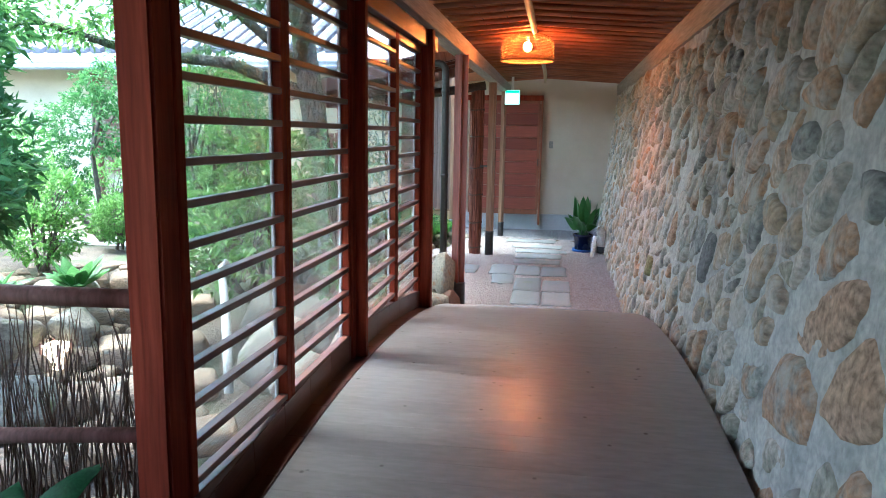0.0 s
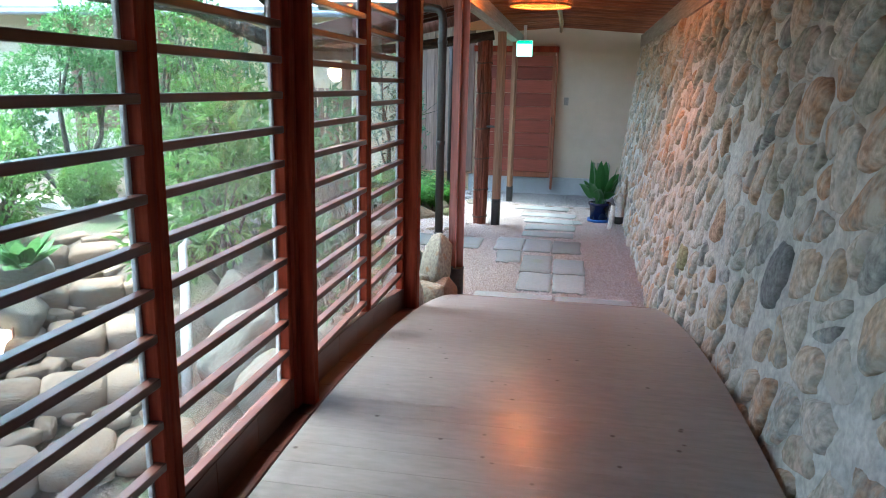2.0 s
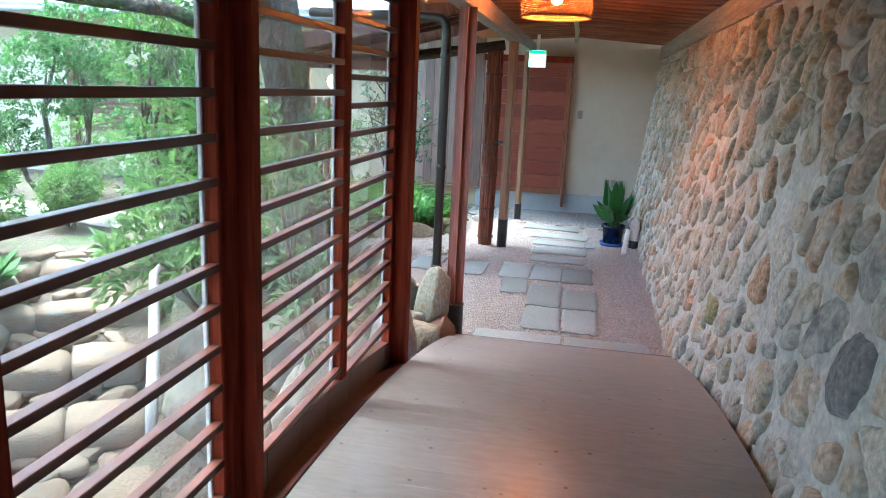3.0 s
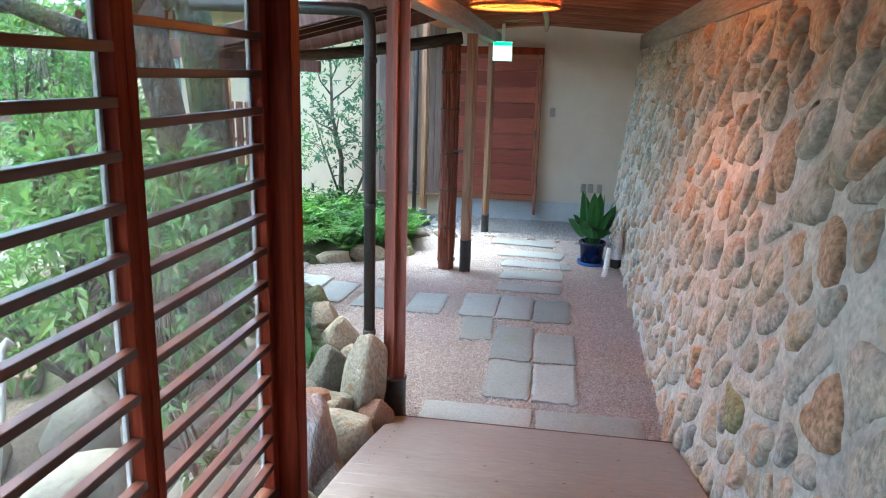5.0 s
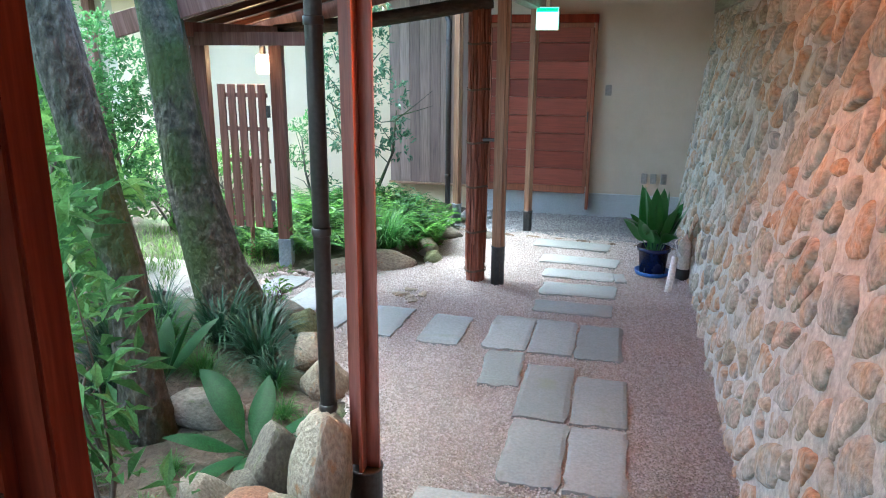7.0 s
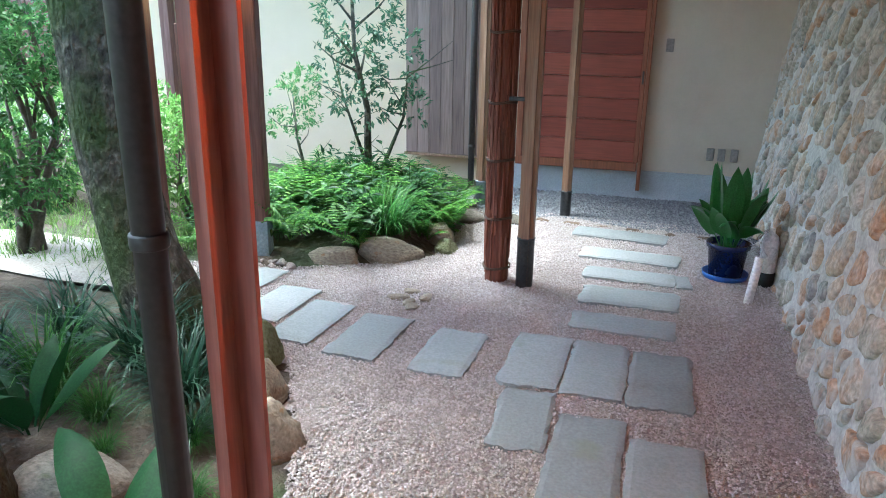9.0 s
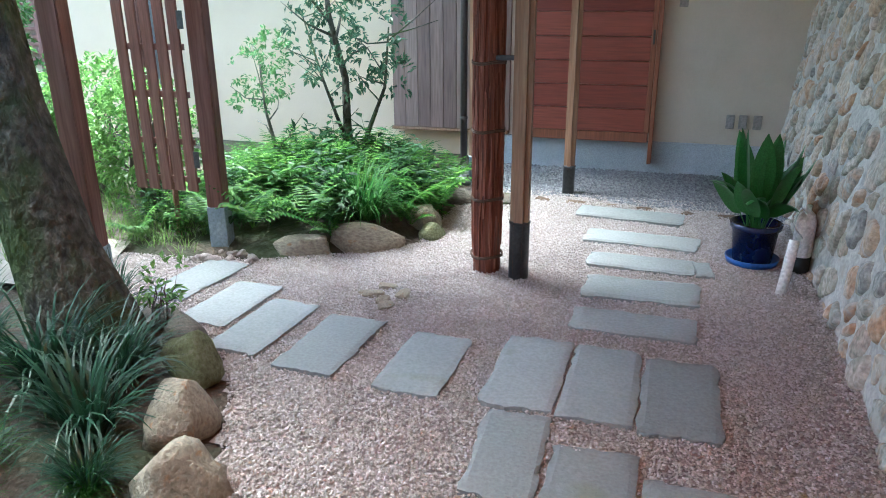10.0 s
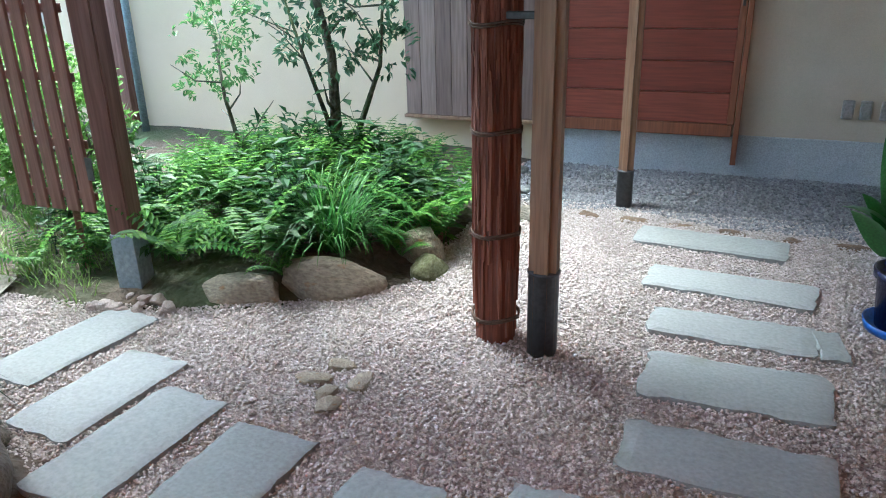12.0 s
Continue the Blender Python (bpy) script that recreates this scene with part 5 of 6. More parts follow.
bush("shrub", rng, -1.85, 5.75, 0.0, [(0, 0, 0.25, 0.2, 0.2, 0.2), (-0.05, 0.0, 0.75, 0.24, 0.24, 0.35), (0.05, 0.1, 1.15, 0.2, 0.2, 0.2)], 170, 0.13, L_MID, "thin sapling with whorls of long green leaves", 3, 0.3, trunk_r=0.012)
bush("small_plant", rng, -2.2, 8.12, 0.15, [(0, 0, 0.16, 0.11, 0.1, 0.13)], 130, 0.045, L_BRIGHT, "little leafy sprig among edging boulders", 5, 0.5, "plant", 0.004)
for x, y, s in ((-5.4, 6.6, 0.6), (-6.0, 5.6, 0.7), (-7.4, 8.6, 0.9), (-8.6, 9.6, 1.0), (-9.8, 8.2, 1.1)):
    bush("shrub", rng, x, y, 0.15, [(0, 0, 0.6 * s, 0.8 * s, 0.8 * s, 0.55 * s), (0.2 * s, 0.1, 1.2 * s, 0.55 * s, 0.6 * s, 0.5 * s)], 2600, 0.075, L_BRIGHT, "loose leafy green garden shrub", 6, 0.45, trunk_r=0.016)
bush("backdrop_shrub", rng, -8.5, 6.0, 0.3, [(0, 0, 1.2, 1.4, 1.6, 1.1), (-0.5, 1.8, 1.6, 1.2, 1.3, 1.1), (0.2, -2.0, 1.5, 1.2, 1.4, 1.2)], 6000, 0.1, L_MID, "dense green shrubbery at the garden's end", 8, 0.45, trunk_r=0.03)
bush("backdrop_shrub", rng, -7.5, 2.0, 0.3, [(0, 0, 1.2, 1.4, 1.4, 1.2), (-0.3, -1.8, 1.8, 1.3, 1.4, 1.4)], 5000, 0.1, L_BRIGHT, "dense bright shrubbery beside the steps", 8, 0.45, trunk_r=0.03)

# ---------- ferns and grasses ----------
rng = random.Random(41)
fern_meshes = [mesh("fern", *frond_geo(rng, rng.randint(8, 11), rng.uniform(0.34, 0.46))) for _ in range(5)]
for k in range(62):
    a, r = rng.uniform(0, 6.283), math.sqrt(rng.random())
    x, y = -2.5 + 0.85 * r * math.cos(a), 10.35 + 0.92 * r * math.sin(a)
    if x > -2.0 and y < 9.85:
        continue
    s = rng.uniform(0.55, 1.15)
    ob = add("fern", fern_meshes[k % 5], L_FERN, None, pose(x, y, ground_z(x, y) + 0.01, rng.uniform(-14, 14), rng.uniform(-14, 14), rng.uniform(0, 360)) @ Matrix.Diagonal((s, s, s, 1)))
    tagged(ob, "bright green fern with arching fronds", "fern", "ferns in the bed")
for x, y, s in ((-3.2, 10.2, 0.9), (-3.35, 10.5, 1.0), (-3.25, 10.85, 0.9), (-3.0, 11.1, 1.0), (-3.45, 10.05, 0.8), (-3.55, 10.8, 0.9), (-2.7, 11.35, 0.9), (-3.4, 11.2, 1.0), (-2.2, 11.3, 1.0), (-2.4, 11.5, 0.9), (-2.95, 9.5, 0.9), (-3.15, 9.6, 0.8), (-2.95, 9.75, 0.9), (-3.3, 9.3, 0.7), (-1.75, 10.75, 0.95), (-1.95, 11.0, 1.0), (-1.8, 11.25, 0.9), (-1.72, 10.05, 0.5)):
    tagged(add("fern", fern_meshes[int(s * 50) % 5], L_FERN, None, pose(x, y, 0.05, 0, 0, x * 300) @ Matrix.Diagonal((s, s, s, 1))), "bright green fern with arching fronds", "fern", "ferns in the bed")
def weed_geo(r, n, height, size):
    """A leafy weed: a few upright stems with leaves up each."""
    P, D, U, A, W, geo = [], [], [], [], [], []
    for _ in range(n):
        a, lean = r.uniform(0, 6.283), r.uniform(0.05, 0.5)
        h = height * r.uniform(0.6, 1.1)
        q = Vector((math.cos(a) * lean * h, math.sin(a) * lean * h, h))
        p0 = Vector((r.uniform(-0.04, 0.04), r.uniform(-0.04, 0.04), 0))
        geo.append(tube_geo([p0, p0.lerp(q, 0.5) + Vector((0, 0, 0.03)), q], [0.003, 0.0025, 0.001], 4, caps=False))
        for i in range(11):
            t = 0.25 + 0.75 * i / 10
            b = i * 2.4 + a
            P.append(p0.lerp(q, t))
            D.append(Vector((math.cos(b), math.sin(b), r.uniform(-0.25, 0.5))).normalized())
            U.append(Vector((0, 0, 1)))
            sz = size * r.uniform(0.65, 1.2)
            A.append(sz)
            W.append(sz * 0.45)
    return join_geo([leaf_quads(P, D, U, A, W, 0.12)] + geo)


weed_meshes = [mesh("weed", *weed_geo(rng, 5, 0.34, 0.085)), mesh("weed", *weed_geo(rng, 7, 0.26, 0.06)), mesh("weed", *weed_geo(rng, 4, 0.42, 0.1))]
for k in range(70):
    a, r = rng.uniform(0, 6.283), math.sqrt(rng.random())
    x, y = -2.5 + 0.88 * r * math.cos(a), 10.38 + 0.9 * r * math.sin(a)
    if x > -2.05 and y < 9.9:
        continue
    s = rng.uniform(0.7, 1.25)
    tagged(add("leafy_weed", weed_meshes[k % 3], (L_MID, L_FERN, L_DARK)[k % 3], None, pose(x, y, ground_z(x, y), 0, 0, rng.uniform(0, 360)) @ Matrix.Diagonal((s, s, s, 1))), "upright leafy green weed among ferns", "plant", "weeds in the fern bed")
for k in range(26):
    x, y = rng.uniform(-3.5, -2.85), rng.uniform(9.35, 10.1)
    s = rng.uniform(0.5, 0.9)
    tagged(add("leafy_weed", weed_meshes[k % 3], (L_MID, L_FERN, L_DARK)[k % 3], None, pose(x, y, ground_z(x, y), 0, 0, rng.uniform(0, 360)) @ Matrix.Diagonal((s, s, s, 1))), "upright leafy green weed behind the gate", "plant", "weeds behind the gate")
tuft_meshes = [mesh("tuft", *blade_geo(rng, 260, 0.36, 0.007, 0.75, 1.3)), mesh("tuft", *blade_geo(rng, 220, 0.3, 0.006, 0.9, 1.3)), mesh("tuft", *blade_geo(rng, 170, 0.42, 0.014, 0.8, 1.2))]
for x, y, s, k, lab in ((-1.97, 9.86, 1.35, 0, "fine bright grass tuft above boulders"), (-2.15, 10.75, 1.25, 1, "dense grass tuft in the fern bed"), (-3.35, 10.65, 1.1, 1, "fine grass tuft behind ferns"), (-2.35, 9.85, 0.8, 1, "fine grass tuft among ferns"), (-3.0, 10.3, 1.1, 1, "fine grass tuft among ferns"),
                        (-1.95, 7.38, 0.95, 2, "dark arching lilyturf clump at the tree"), (-2.35, 7.6, 1.1, 2, "dark arching lilyturf clump at the tree"), (-2.1, 7.72, 0.85, 2, "dark arching lilyturf clump at the tree"), (-2.6, 7.3, 1.1, 0, "arching grass clump at the tree"),
                        (-1.35, 6.75, 0.5, 1, "small dark mondo grass tuft"), (-1.75, 5.95, 0.4, 1, "small mondo grass tuft"), (-1.72, 7.1, 0.45, 1, "small mondo grass tuft")):
    tagged(add("grass_tuft", tuft_meshes[k], L_LILY if k == 2 else L_GRASS, None, pose(x, y, ground_z(x, y) + 0.02, 0, 0, x * 500) @ Matrix.Diagonal((s, s, s, 1))), lab, "grass")
bush("groundcover", rng, -2.5, 10.35, 0.08, [(0, 0, 0.14, 0.75, 0.8, 0.2), (-0.3, 0.3, 0.24, 0.5, 0.5, 0.22), (0.35, -0.3, 0.12, 0.4, 0.4, 0.16)], 700, 0.08, L_DARK, "mixed leafy green ground cover under ferns", 4, 0.4, "plants", 0.004)
V = []
for k in range(420):
    x, y = rng.uniform(-5.5, -2.85), rng.uniform(8.6, 10.2)
    if y < 9.15 and x > -3.5:
        continue
    v, f = blade_geo(rng, 9, 0.14, 0.006, 0.7, 0.9, 3, 0.05)
    V.append(([p + Vector((x, y, ground_z(x, y))) for p in v], f))
tagged(add("grass", mesh("grass", *join_geo(V)), leafmat("lawn_blades", (0.09, 0.17, 0.04), (0.15, 0.26, 0.06), (0.22, 0.34, 0.1))), "short pale green grass behind the gate", "grass", kind="stuff")


for x, y, s, k in ((-2.55, 6.75, 0.7, 2), (-2.75, 7.05, 0.85, 2), (-3.0, 7.35, 0.9, 2), (-2.85, 7.7, 1.0, 2), (-2.62, 8.25, 0.8, 2), (-1.75, 7.15, 0.55, 2), (-2.2, 7.15, 0.6, 0), (-2.45, 7.2, 0.6, 1), (-2.0, 6.95, 0.4, 1), (-1.55, 6.85, 0.5, 1), (-2.5, 6.2, 0.6, 2), (-2.1, 6.05, 0.45, 0), (-1.8, 6.25, 0.35, 1)):
    tagged(add("grass_tuft", tuft_meshes[k], L_LILY, None, pose(x, y, ground_z(x, y) + 0.015, 0, 0, x * 700) @ Matrix.Diagonal((s, s, s, 1))), "dark green lilyturf tuft under the trees", "grass", "lilyturf under the trees")


def clump(name, x, y, z, n, length, width, label, seed, lean=(0.15, 0.7), material=None):
    r = random.Random(seed)
    ob = thing(name, x, y, z, label, "plant")
    for k in range(n):
        a = 2 * math.pi * (k + r.uniform(-0.3, 0.3)) / n
        g = broad_leaf_geo((x + 0.03 * math.cos(a), y + 0.03 * math.sin(a), z), (math.cos(a), math.sin(a), 0), length * r.uniform(0.7, 1.15), width * r.uniform(0.8, 1.15), r.uniform(*lean), r.uniform(0.4, 1.3), twist=r.uniform(-0.3, 0.3))
        part("leaf", mesh("leaf", *g, smooth=True), material or L_ASPI, ob)
    return ob


clump("aspidistra", -1.5, 6.42, 0.08, 7, 0.5, 0.13, "broad dark green leaf clump among boulders", 5, (0.55, 1.05))
clump("aspidistra", -2.35, 6.95, 0.08, 7, 0.45, 0.11, "broad dark green leaf clump at the tree", 6)
clump("aspidistra", -1.36, 1.12, 0.36, 11, 0.5, 0.15, "broad glossy green leaf clump beside the brushwood fence", 7, (0.35, 1.0))
clump("hosta", -4.5, 5.9, 0.1, 24, 0.36, 0.14, "bright green leafy clump above rocks", 8, (0.3, 1.1), L_MID)
clump("hosta", -5.0, 5.4, 0.1, 22, 0.34, 0.13, "bright green leafy clump above rocks", 9, (0.3, 1.1), L_MID)

# ---------- stone steps in the garden ----------
rng = random.Random(61)
WX, WY = 0.82, 0.56
for k in range(5):
    z = -0.7 + 0.19 * k
    cx, cy = -2.82 - 0.38 * k - WX * 0.42, 4.72 + 0.58 * k - WY * 0.42
    off = rng.uniform(-0.1, 0.1)
    for q, w in ((-1.25, 0.36), (-0.5, 0.42), (0.12, 0.24), (0.6, 0.28)):
        ob = rock(cx + WX * (q + off), cy + WY * (q + off), z - 0.09, w * 0.97, rng.uniform(0.21, 0.26), 0.125, 34 + rng.uniform(-5, 5), 9 + (k + int(10 * q + 20)) % 5, "wide rounded tan stone step", M_PATH, "step_stone", group="garden steps")
    for q in range(16):
        u, v = -1.5 + q * 0.14, 0.28 + 0.13 * (q % 3) + rng.uniform(-0.03, 0.03)
        rock(cx + WX * u - WY * v, cy + WY * u + WX * v, z + 0.0, rng.uniform(0.11, 0.16), rng.uniform(0.07, 0.1), 0.05, rng.uniform(0, 180), q, "flat paving stone between steps", M_PATH, "flagstone", group="flagstones between steps")
for k in range(40):
    u, v = rng.uniform(-1.6, 1.2), rng.uniform(0.05, 1.6)
    x, y = -2.6 - WX * 0.3 + WX * u + WY * v * 0.9, 4.45 - WY * 0.3 + WY * u - WX * v * 0.9
    if x < -1.05:
        rock(x, y, ground_z(x, y) + 0.0, rng.uniform(0.12, 0.2), rng.uniform(0.09, 0.15), 0.05, rng.uniform(0, 180), k, "flat pale flagstone in the hollow", M_PATH, "flagstone", group="flagstones in the hollow")
for x, y, z, a, b, c, k in ((-2.3, 5.35, -0.2, 0.28, 0.25, 0.3, 1), (-1.95, 5.75, -0.05, 0.25, 0.22, 0.28, 2), (-2.0, 5.1, -0.4, 0.25, 0.25, 0.28, 5), (-1.65, 5.3, -0.25, 0.2, 0.22, 0.3, 4), (-2.55, 5.9, -0.05, 0.25, 0.2, 0.25, 6),
                            (-4.3, 5.6, -0.2, 0.3, 0.2, 0.22, 3), (-4.65, 5.1, -0.25, 0.35, 0.25, 0.25, 7), (-4.1, 4.6, -0.5, 0.3, 0.3, 0.2, 8), (-5.1, 4.7, -0.05, 0.35, 0.3, 0.25, 0), (-4.75, 6.1, -0.02, 0.3, 0.25, 0.2, 2), (-1.5, 4.6, -0.5, 0.25, 0.22, 0.25, 3), (-1.45, 3.9, -0.6, 0.22, 0.25, 0.22, 6)):
    rock(x, y, z, a, b, c, 37 * k, k, "large rounded boulder beside the stone steps", group="boulders at the steps")
tagged(tube("bleached_log", [(-2.55, 5.05, -0.5), (-2.62, 5.2, -0.2), (-2.78, 5.5, 0.15), (-2.9, 5.7, 0.42), (-2.86, 5.74, 0.47)], [0.04, 0.038, 0.036, 0.034, 0.03], M_DRIFT, n=10, rough=0.3), "bleached white log leaning beside steps", "log")

# ---------- garden lantern ----------
lan = thing("garden_lantern", -4.25, 5.25, -0.35, "small lit box lantern beside the steps", "lamp")
span("shade", (-4.33, 5.17, -0.46), (-4.17, 5.33, -0.24), glow("lantern_paper", (1.0, 0.75, 0.5), 0.8), lan, 0.004, "glowing paper shade")
for dx in (-0.085, 0.085):
    for dy in (-0.085, 0.085):
        span("corner_post", (-4.25 + dx - 0.009, 5.25 + dy - 0.009, -0.52), (-4.25 + dx + 0.009, 5.25 + dy + 0.009, -0.22), M_GATEW, lan, 0.002)
span("base", (-4.37, 5.13, -0.55), (-4.13, 5.37, -0.52), M_GATEW, lan)

# ---------- brushwood fence ----------
fence = thing("brushwood_fence", -1.5, 1.5, 0.2, "dark brushwood fence tied to bamboo rails", "fence")
tube("top_rail", [(-1.02, 1.47, 1.178), (-1.7, 1.47, 1.168), (-2.6, 1.47, 1.16)], [0.026, 0.028, 0.027], M_GATEW, fence, 12, "reddish bamboo rail")
tube("bottom_rail", [(-1.02, 1.47, 0.8), (-1.7, 1.47, 0.74), (-2.6, 1.47, 0.72)], [0.022, 0.024, 0.024], M_GATEW, fence, 12, "reddish bamboo rail")
rng = random.Random(91)
geo = []
for k in range(360):
    x = rng.uniform(-2.6, -1.03)
    z0, z1 = rng.uniform(0.2, 0.55), rng.uniform(0.85, 1.2)
    pts = [(x, 1.5 + rng.uniform(-0.03, 0.03), z0)]
    for q in range(1, 5):
        pts.append((pts[-1][0] + rng.uniform(-0.028, 0.028), 1.5 + rng.uniform(-0.03, 0.03), z0 + (z1 - z0) * q / 4))
    geo.append(tube_geo(pts, [0.0035, 0.003, 0.0026, 0.002, 0.001], 4, caps=False))
part("brushwood", mesh("brushwood", *join_geo(geo)), M_TWIG, fence, "bundled dark twigs")
tagged(tube("fence_post", [(-1.05, 1.53, -0.2), (-1.05, 1.53, 1.35)], 0.03, M_TWIG, n=10), "dark bark-covered fence post", "post")

# ---------- house beyond the garden ----------
house_roof = thing("house_roof", -7.5, 12.0, 2.8, "grey tiled roof over pale metal eaves of the house", "roof")
bar("eave_board", (-13, 11.55, 2.74), (-1.2, 11.55, 2.74), 0.03, 0.12, M_COPPER, house_roof)
tube("gutter", [(-13, 11.5, 2.7), (-3.2, 11.5, 2.68)], 0.045, M_COPPER, house_roof, 10, "pale metal gutter")
add("eave_sheet", box(11.8, 0.9, 0.03, 0.004), M_COPPER, house_roof, pose(-7.1, 11.97, 2.9, 18), "pale metal eave sheet")
add("roof_deck", box(11.8, 4.5, 0.05, 0.004), M_COPPER, house_roof, pose(-7.1, 14.3, 3.85, 24))
tile_me = mesh("tile", *tube_geo([(0, 0, 0), (0, 0.37, 0.012)], 0.105, 8))
for r in range(11):
    for c in range(27):
        x = -11.8 + 0.3 * c
        yv = 12.25 + 0.34 * r
        add("tile", tile_me, M_TILE, house_roof, pose(x, yv, 3.04 + 0.445 * (yv - 12.25), 24))
for x in (-5.62, -6.9, -8.6):
    tagged(span("house_post", (x - 0.06, YB - 0.02, 0.0), (x + 0.06, YB + 0.1, 2.75), M_GATEW), "dark brown timber post on the house wall", "post", "house posts")
tagged(tube("downpipe", [(-5.35, YB - 0.1, 0.05), (-5.35, YB - 0.1, 2.7)], 0.035, M_COLLARB, n=12), "blue-grey rain downpipe on the house", "pipe")
wscreen = thing("house_window", -7.6, YB, 1.0, "brown slatted window screen on the house wall", "window")
for k in range(12):
    span("slat", (-8.45, YB + 0.02, 0.85 + 0.085 * k), (-6.98, YB + 0.06, 0.885 + 0.085 * k), M_GATEW, wscreen, 0.003)
span("backing", (-8.45, YB + 0.07, 0.8), (-6.98, YB + 0.1, 1.9), M_PLANK, wscreen)
tagged(bar("stake", (-3.1, 9.42, 0.0), (-3.02, 9.36, 1.0), 0.03, 0.03, M_GATEW), "thin wooden prop beside the gate", "stake")

# ---------- stone wall ----------
def mortar_x(y, z):
    """The mortar's uneven face: lumps, trowel marks and grit over the leaning plane."""
    d = 0.013 * noise.noise(Vector((y * 5.5, z * 6.5, 0))) + 0.01 * noise.noise(Vector((y * 14, z * 15, 4))) + 0.006 * noise.noise(Vector((y * 30, z * 30, 9)))
    return wall_x(y, z) + d - 0.003


wv, wf = [], []
NY, NZ = 470, 84
for j in range(NY + 1):
    for i in range(NZ + 1):
        yy, z = -3.4 + 15.68 * j / NY, -0.5 + 2.82 * i / NZ
        wv.append((mortar_x(yy, z), yy, z))
for j in range(NY):
    for i in range(NZ):
        a = j * (NZ + 1) + i
        wf.append((a, a + 1, a + NZ + 2, a + NZ + 1))
o = len(wv)
wv += [(1.6, -3.4, -0.5), (1.6, 12.28, -0.5), (1.6, 12.28, 2.32), (1.6, -3.4, 2.32)]
wf += [(o, o + 1, o + 2, o + 3), (NZ, o + 3, o + 2, NY * (NZ + 1) + NZ), (0, NY * (NZ + 1), o + 1, o)]
stone_wall = tagged(add("wall_stone", mesh("wall_stone", wv, wf, True), M_MORTAR), "leaning wall of mixed river stones in grey mortar", "wall", kind="structure")


def clip_cell(poly, px, pz, qx, qz, f=0.5):
    """The part of poly nearer to p than to q, by the share f of the way."""
    mx, mz, nx, nz = px + (qx - px) * f, pz + (qz - pz) * f, qx - px, qz - pz
    out = []
    for k in range(len(poly)):
        a, b = poly[k], poly[(k + 1) % len(poly)]
        da, db = (a[0] - mx) * nx + (a[1] - mz) * nz, (b[0] - mx) * nx + (b[1] - mz) * nz
        if da <= 0:
            out.append(a)
        if da * db < 0:
            f = da / (da - db)
            out.append((a[0] + (b[0] - a[0]) * f, a[1] + (b[1] - a[1]) * f))
    return out


def cobble(cy, cz, poly, rng, big=False):
    """A rough, domed stone inside a cell, as vertices round (cy, cz) on the wall's face."""
    q = []
    for k in range(len(poly)):
        a, b = poly[k], poly[(k + 1) % len(poly)]
        q += [(a[0] + (b[0] - a[0]) * f, a[1] + (b[1] - a[1]) * f) for f in (0.3, 0.7)]
    poly, q = q, []
    for k in range(len(poly)):
        a, b = poly[k], poly[(k + 1) % len(poly)]
        q += [(a[0] + (b[0] - a[0]) * f, a[1] + (b[1] - a[1]) * f) for f in (0.25, 0.75)]
    n = 14
    poly = [q[int(k * len(q) / n)] for k in range(n)]
    gap = rng.uniform(0.86, 0.97) if big else rng.uniform(0.7, 0.99) + 0.05 * smooth(1.2, 1.9, cz)
    hgt = rng.uniform(0.012, 0.034) + 0.016 * smooth(1.4, 2.0, cz)
    sy, sz = rng.uniform(-1.3, 0.6), rng.uniform(-1.2, 0.7)
    seed = rng.uniform(0, 90)
    poly = [(cy + (a - cy) * (1 + 0.16 * noise.noise(Vector((a * 13, b * 13, seed)))), cz + (b - cz) * (1 + 0.16 * noise.noise(Vector((a * 13, b * 13, seed + 7))))) for a, b in poly]
    V, F = [], []
    for r, h in ((1.02, -0.5), (0.97, 0.35), (0.86, 0.72), (0.62, 0.92), (0.3, 1.0)):
        for k, (a, b) in enumerate(poly):
            dy, dz = (a - cy) * gap * r, (b - cz) * gap * r
            rough = 0.011 * noise.noise(Vector((dy * 12, dz * 12, seed))) + 0.006 * noise.noise(Vector((dy * 34, dz * 34, seed)))
            V.append((wall_x(cy + dy, cz + dz) - hgt * h * (1 + sy * dy * 4 + sz * dz * 5) - rough * max(0, h), cy + dy, cz + dz))
    for i in range(4):
        for k in range(n):
            F.append((i * n + k, i * n + (k + 1) % n, (i + 1) * n + (k + 1) % n, (i + 1) * n + k))
    F.append(tuple(range(4 * n, 5 * n)))
    return V, [tuple(reversed(f)) for f in F]


rng = random.Random(77)
DYC, DZC, LEAN = 0.2, 0.165, -0.45
seeds = {}
for j in range(-3, 76):
    for i in range(-3, 17):
        seeds[(j, i)] = (-1.6 + DYC * (j + 0.5 * (i % 2)) + rng.uniform(-0.5, 0.5) * DYC, 0.0 + DZC * i + rng.uniform(-0.5, 0.5) * DZC)
bulk = {k: rng.uniform(-0.16, 0.16) for k in seeds}
gone = {k for k in seeds if rng.random() < 0.1}
# the stones that stand out by size or colour: height and length along the wall, half sizes, material
BIG = [(3.36, 1.05, 0.17, 0.12, M_DARKST), (1.76, 1.15, 0.13, 0.1, M_RUSTST), (1.9, 0.88, 0.14, 0.1, None), (5.28, 0.68, 0.13, 0.06, M_OLIVEST), (6.27, 0.09, 0.13, 0.055, M_RUSTST),
       (4.73, 1.43, 0.11, 0.07, M_RUSTST), (4.3, 1.2, 0.13, 0.11, None), (4.5, 1.03, 0.11, 0.1, M_RUSTST), (6.17, 1.1, 0.14, 0.075, None), (5.36, 1.68, 0.12, 0.09, M_RUSTST), (1.5, 1.05, 0.1, 0.11, M_RUSTST)]
kind = {}
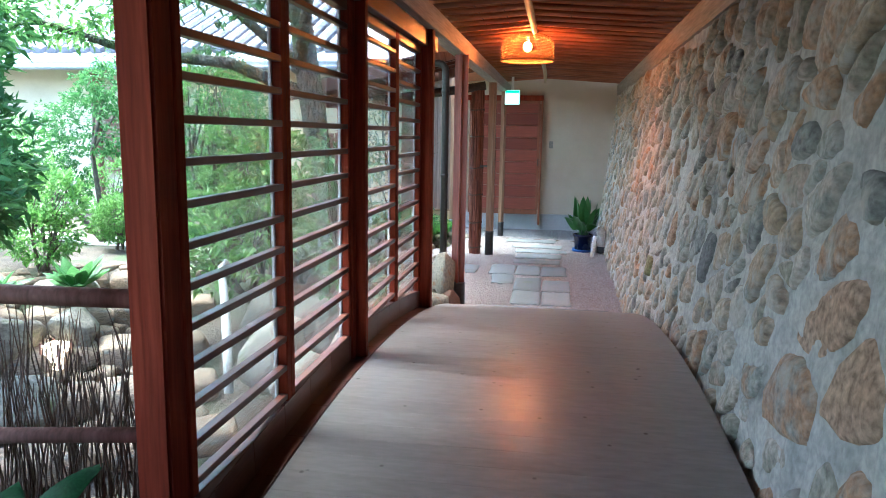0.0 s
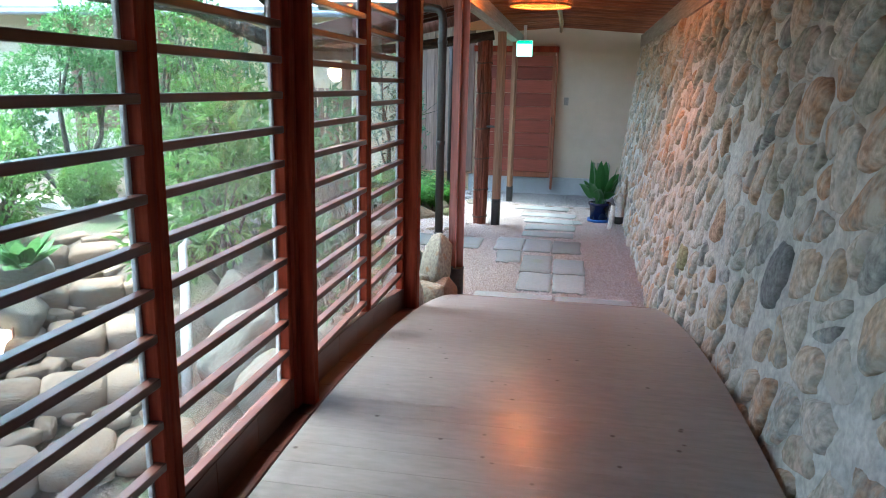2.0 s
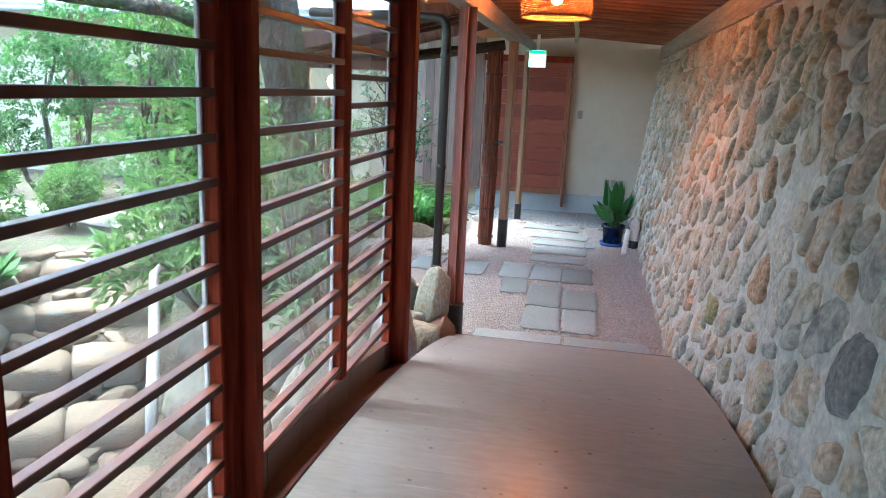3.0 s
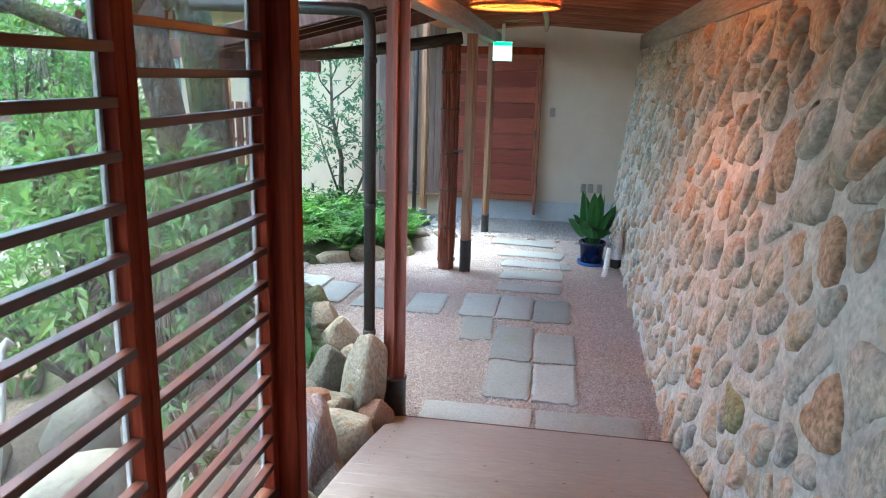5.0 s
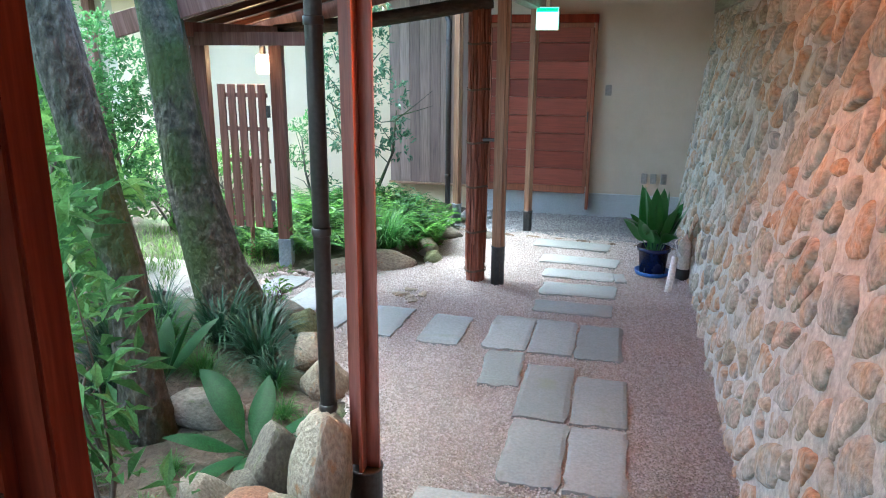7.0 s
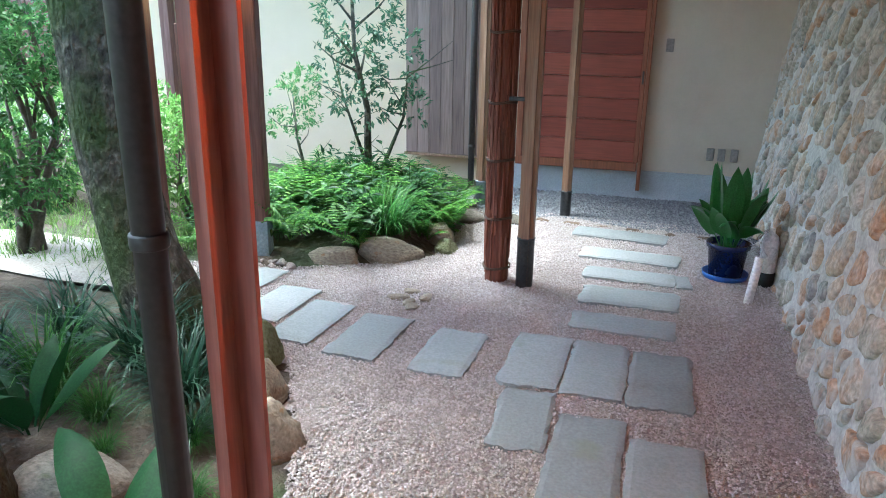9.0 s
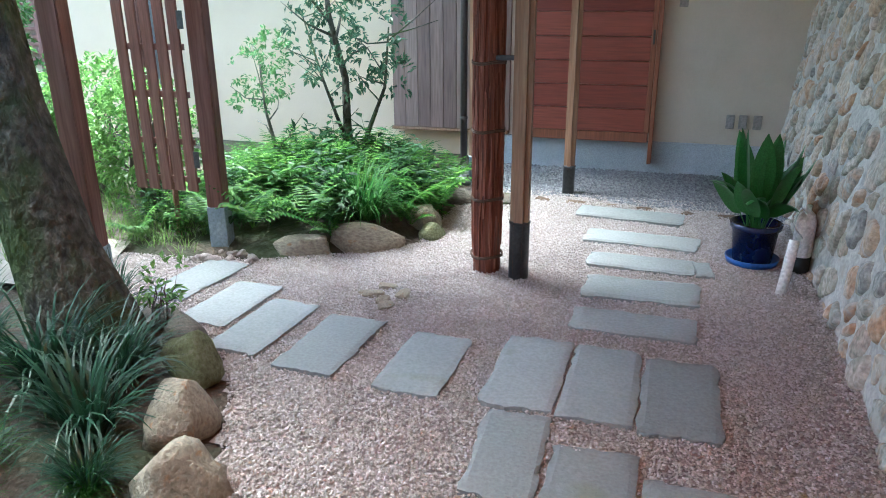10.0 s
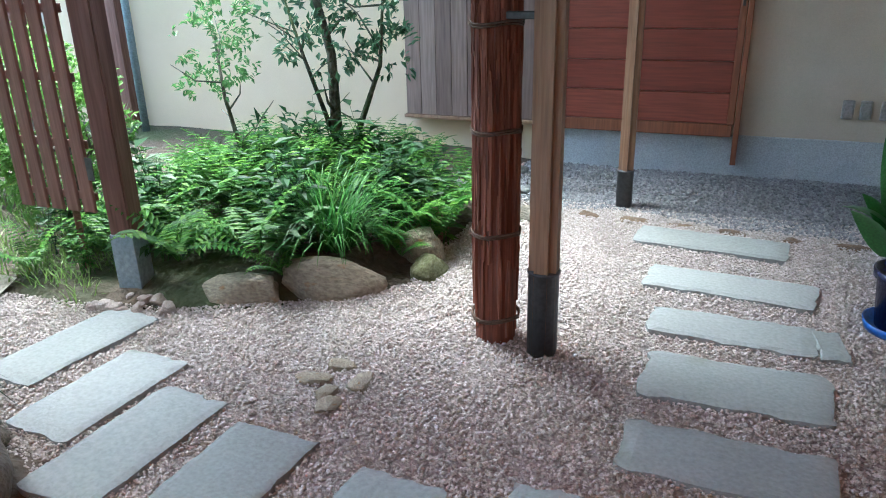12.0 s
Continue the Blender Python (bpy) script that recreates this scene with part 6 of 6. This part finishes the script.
for y0, z0, ry, rz, mtl in BIG:
    home = min((k for k in seeds if k not in kind), key=lambda k: (seeds[k][0] - y0) ** 2 + (seeds[k][1] - z0) ** 2)
    seeds[home], bulk[home], kind[home] = (y0, z0), 0.12, mtl
    for k, (cy, cz) in seeds.items():
        if k not in kind and ((cy - y0) / ry) ** 2 + ((cz - z0) / rz) ** 2 < 2.3:
            gone.add(k)
    gone.discard(home)
rest, near = [], []
for (j, i), (cy, cz) in seeds.items():
    if (j, i) in gone or not (-1.5 < cy < 12.2 and -0.35 < cz < 2.28):
        continue
    big = (j, i) in kind
    my, mz = (0.2, 0.15) if big else (0.17, 0.16)
    poly = [(cy - my, cz - mz * 0.6), (cy - my * 0.6, cz - mz), (cy + my * 0.6, cz - mz), (cy + my, cz - mz * 0.6), (cy + my, cz + mz * 0.6), (cy + my * 0.6, cz + mz), (cy - my * 0.6, cz + mz), (cy - my, cz + mz * 0.6)]
    for dj in range(-4, 5):
        for di in range(-3, 4):
            q = seeds.get((j + dj, i + di))
            if q and (dj or di) and (j + dj, i + di) not in gone:
                poly = clip_cell(poly, cy, cz, q[0] - LEAN * (q[1] - cz), q[1], 0.5 + bulk[(j, i)] - bulk[(j + dj, i + di)])
    if len(poly) < 3:
        continue
    V, F = cobble(cy, cz, [(a + LEAN * (b - cz), min(b, 2.31)) for a, b in poly], rng, big)
    if big or (2.3 < cy < 7.2 and cz > (deck_z(cy) if cy < 6.05 else 0.0) - 0.08):
        near.append((not big, abs(cy - 4.6), cy, cz, V, F, kind.get((j, i))))
    else:
        rest.append((V, F))
near.sort(key=lambda q: q[:2])
for _, _, cy, cz, V, F, mtl in near[:300]:
    x0 = wall_x(cy, cz)
    add("stone", mesh("stone", [(a - x0, b - cy, c - cz) for a, b, c in V], F, True), mtl or M_STONE, stone_wall, pose(x0, cy, cz))
rest += [(q[4], q[5]) for q in near[300:]]
tagged(part("stones_far", mesh("stones_far", *join_geo(rest), smooth=True), M_STONEJ, stone_wall, "mixed tan and grey river stones"), kind="stuff")
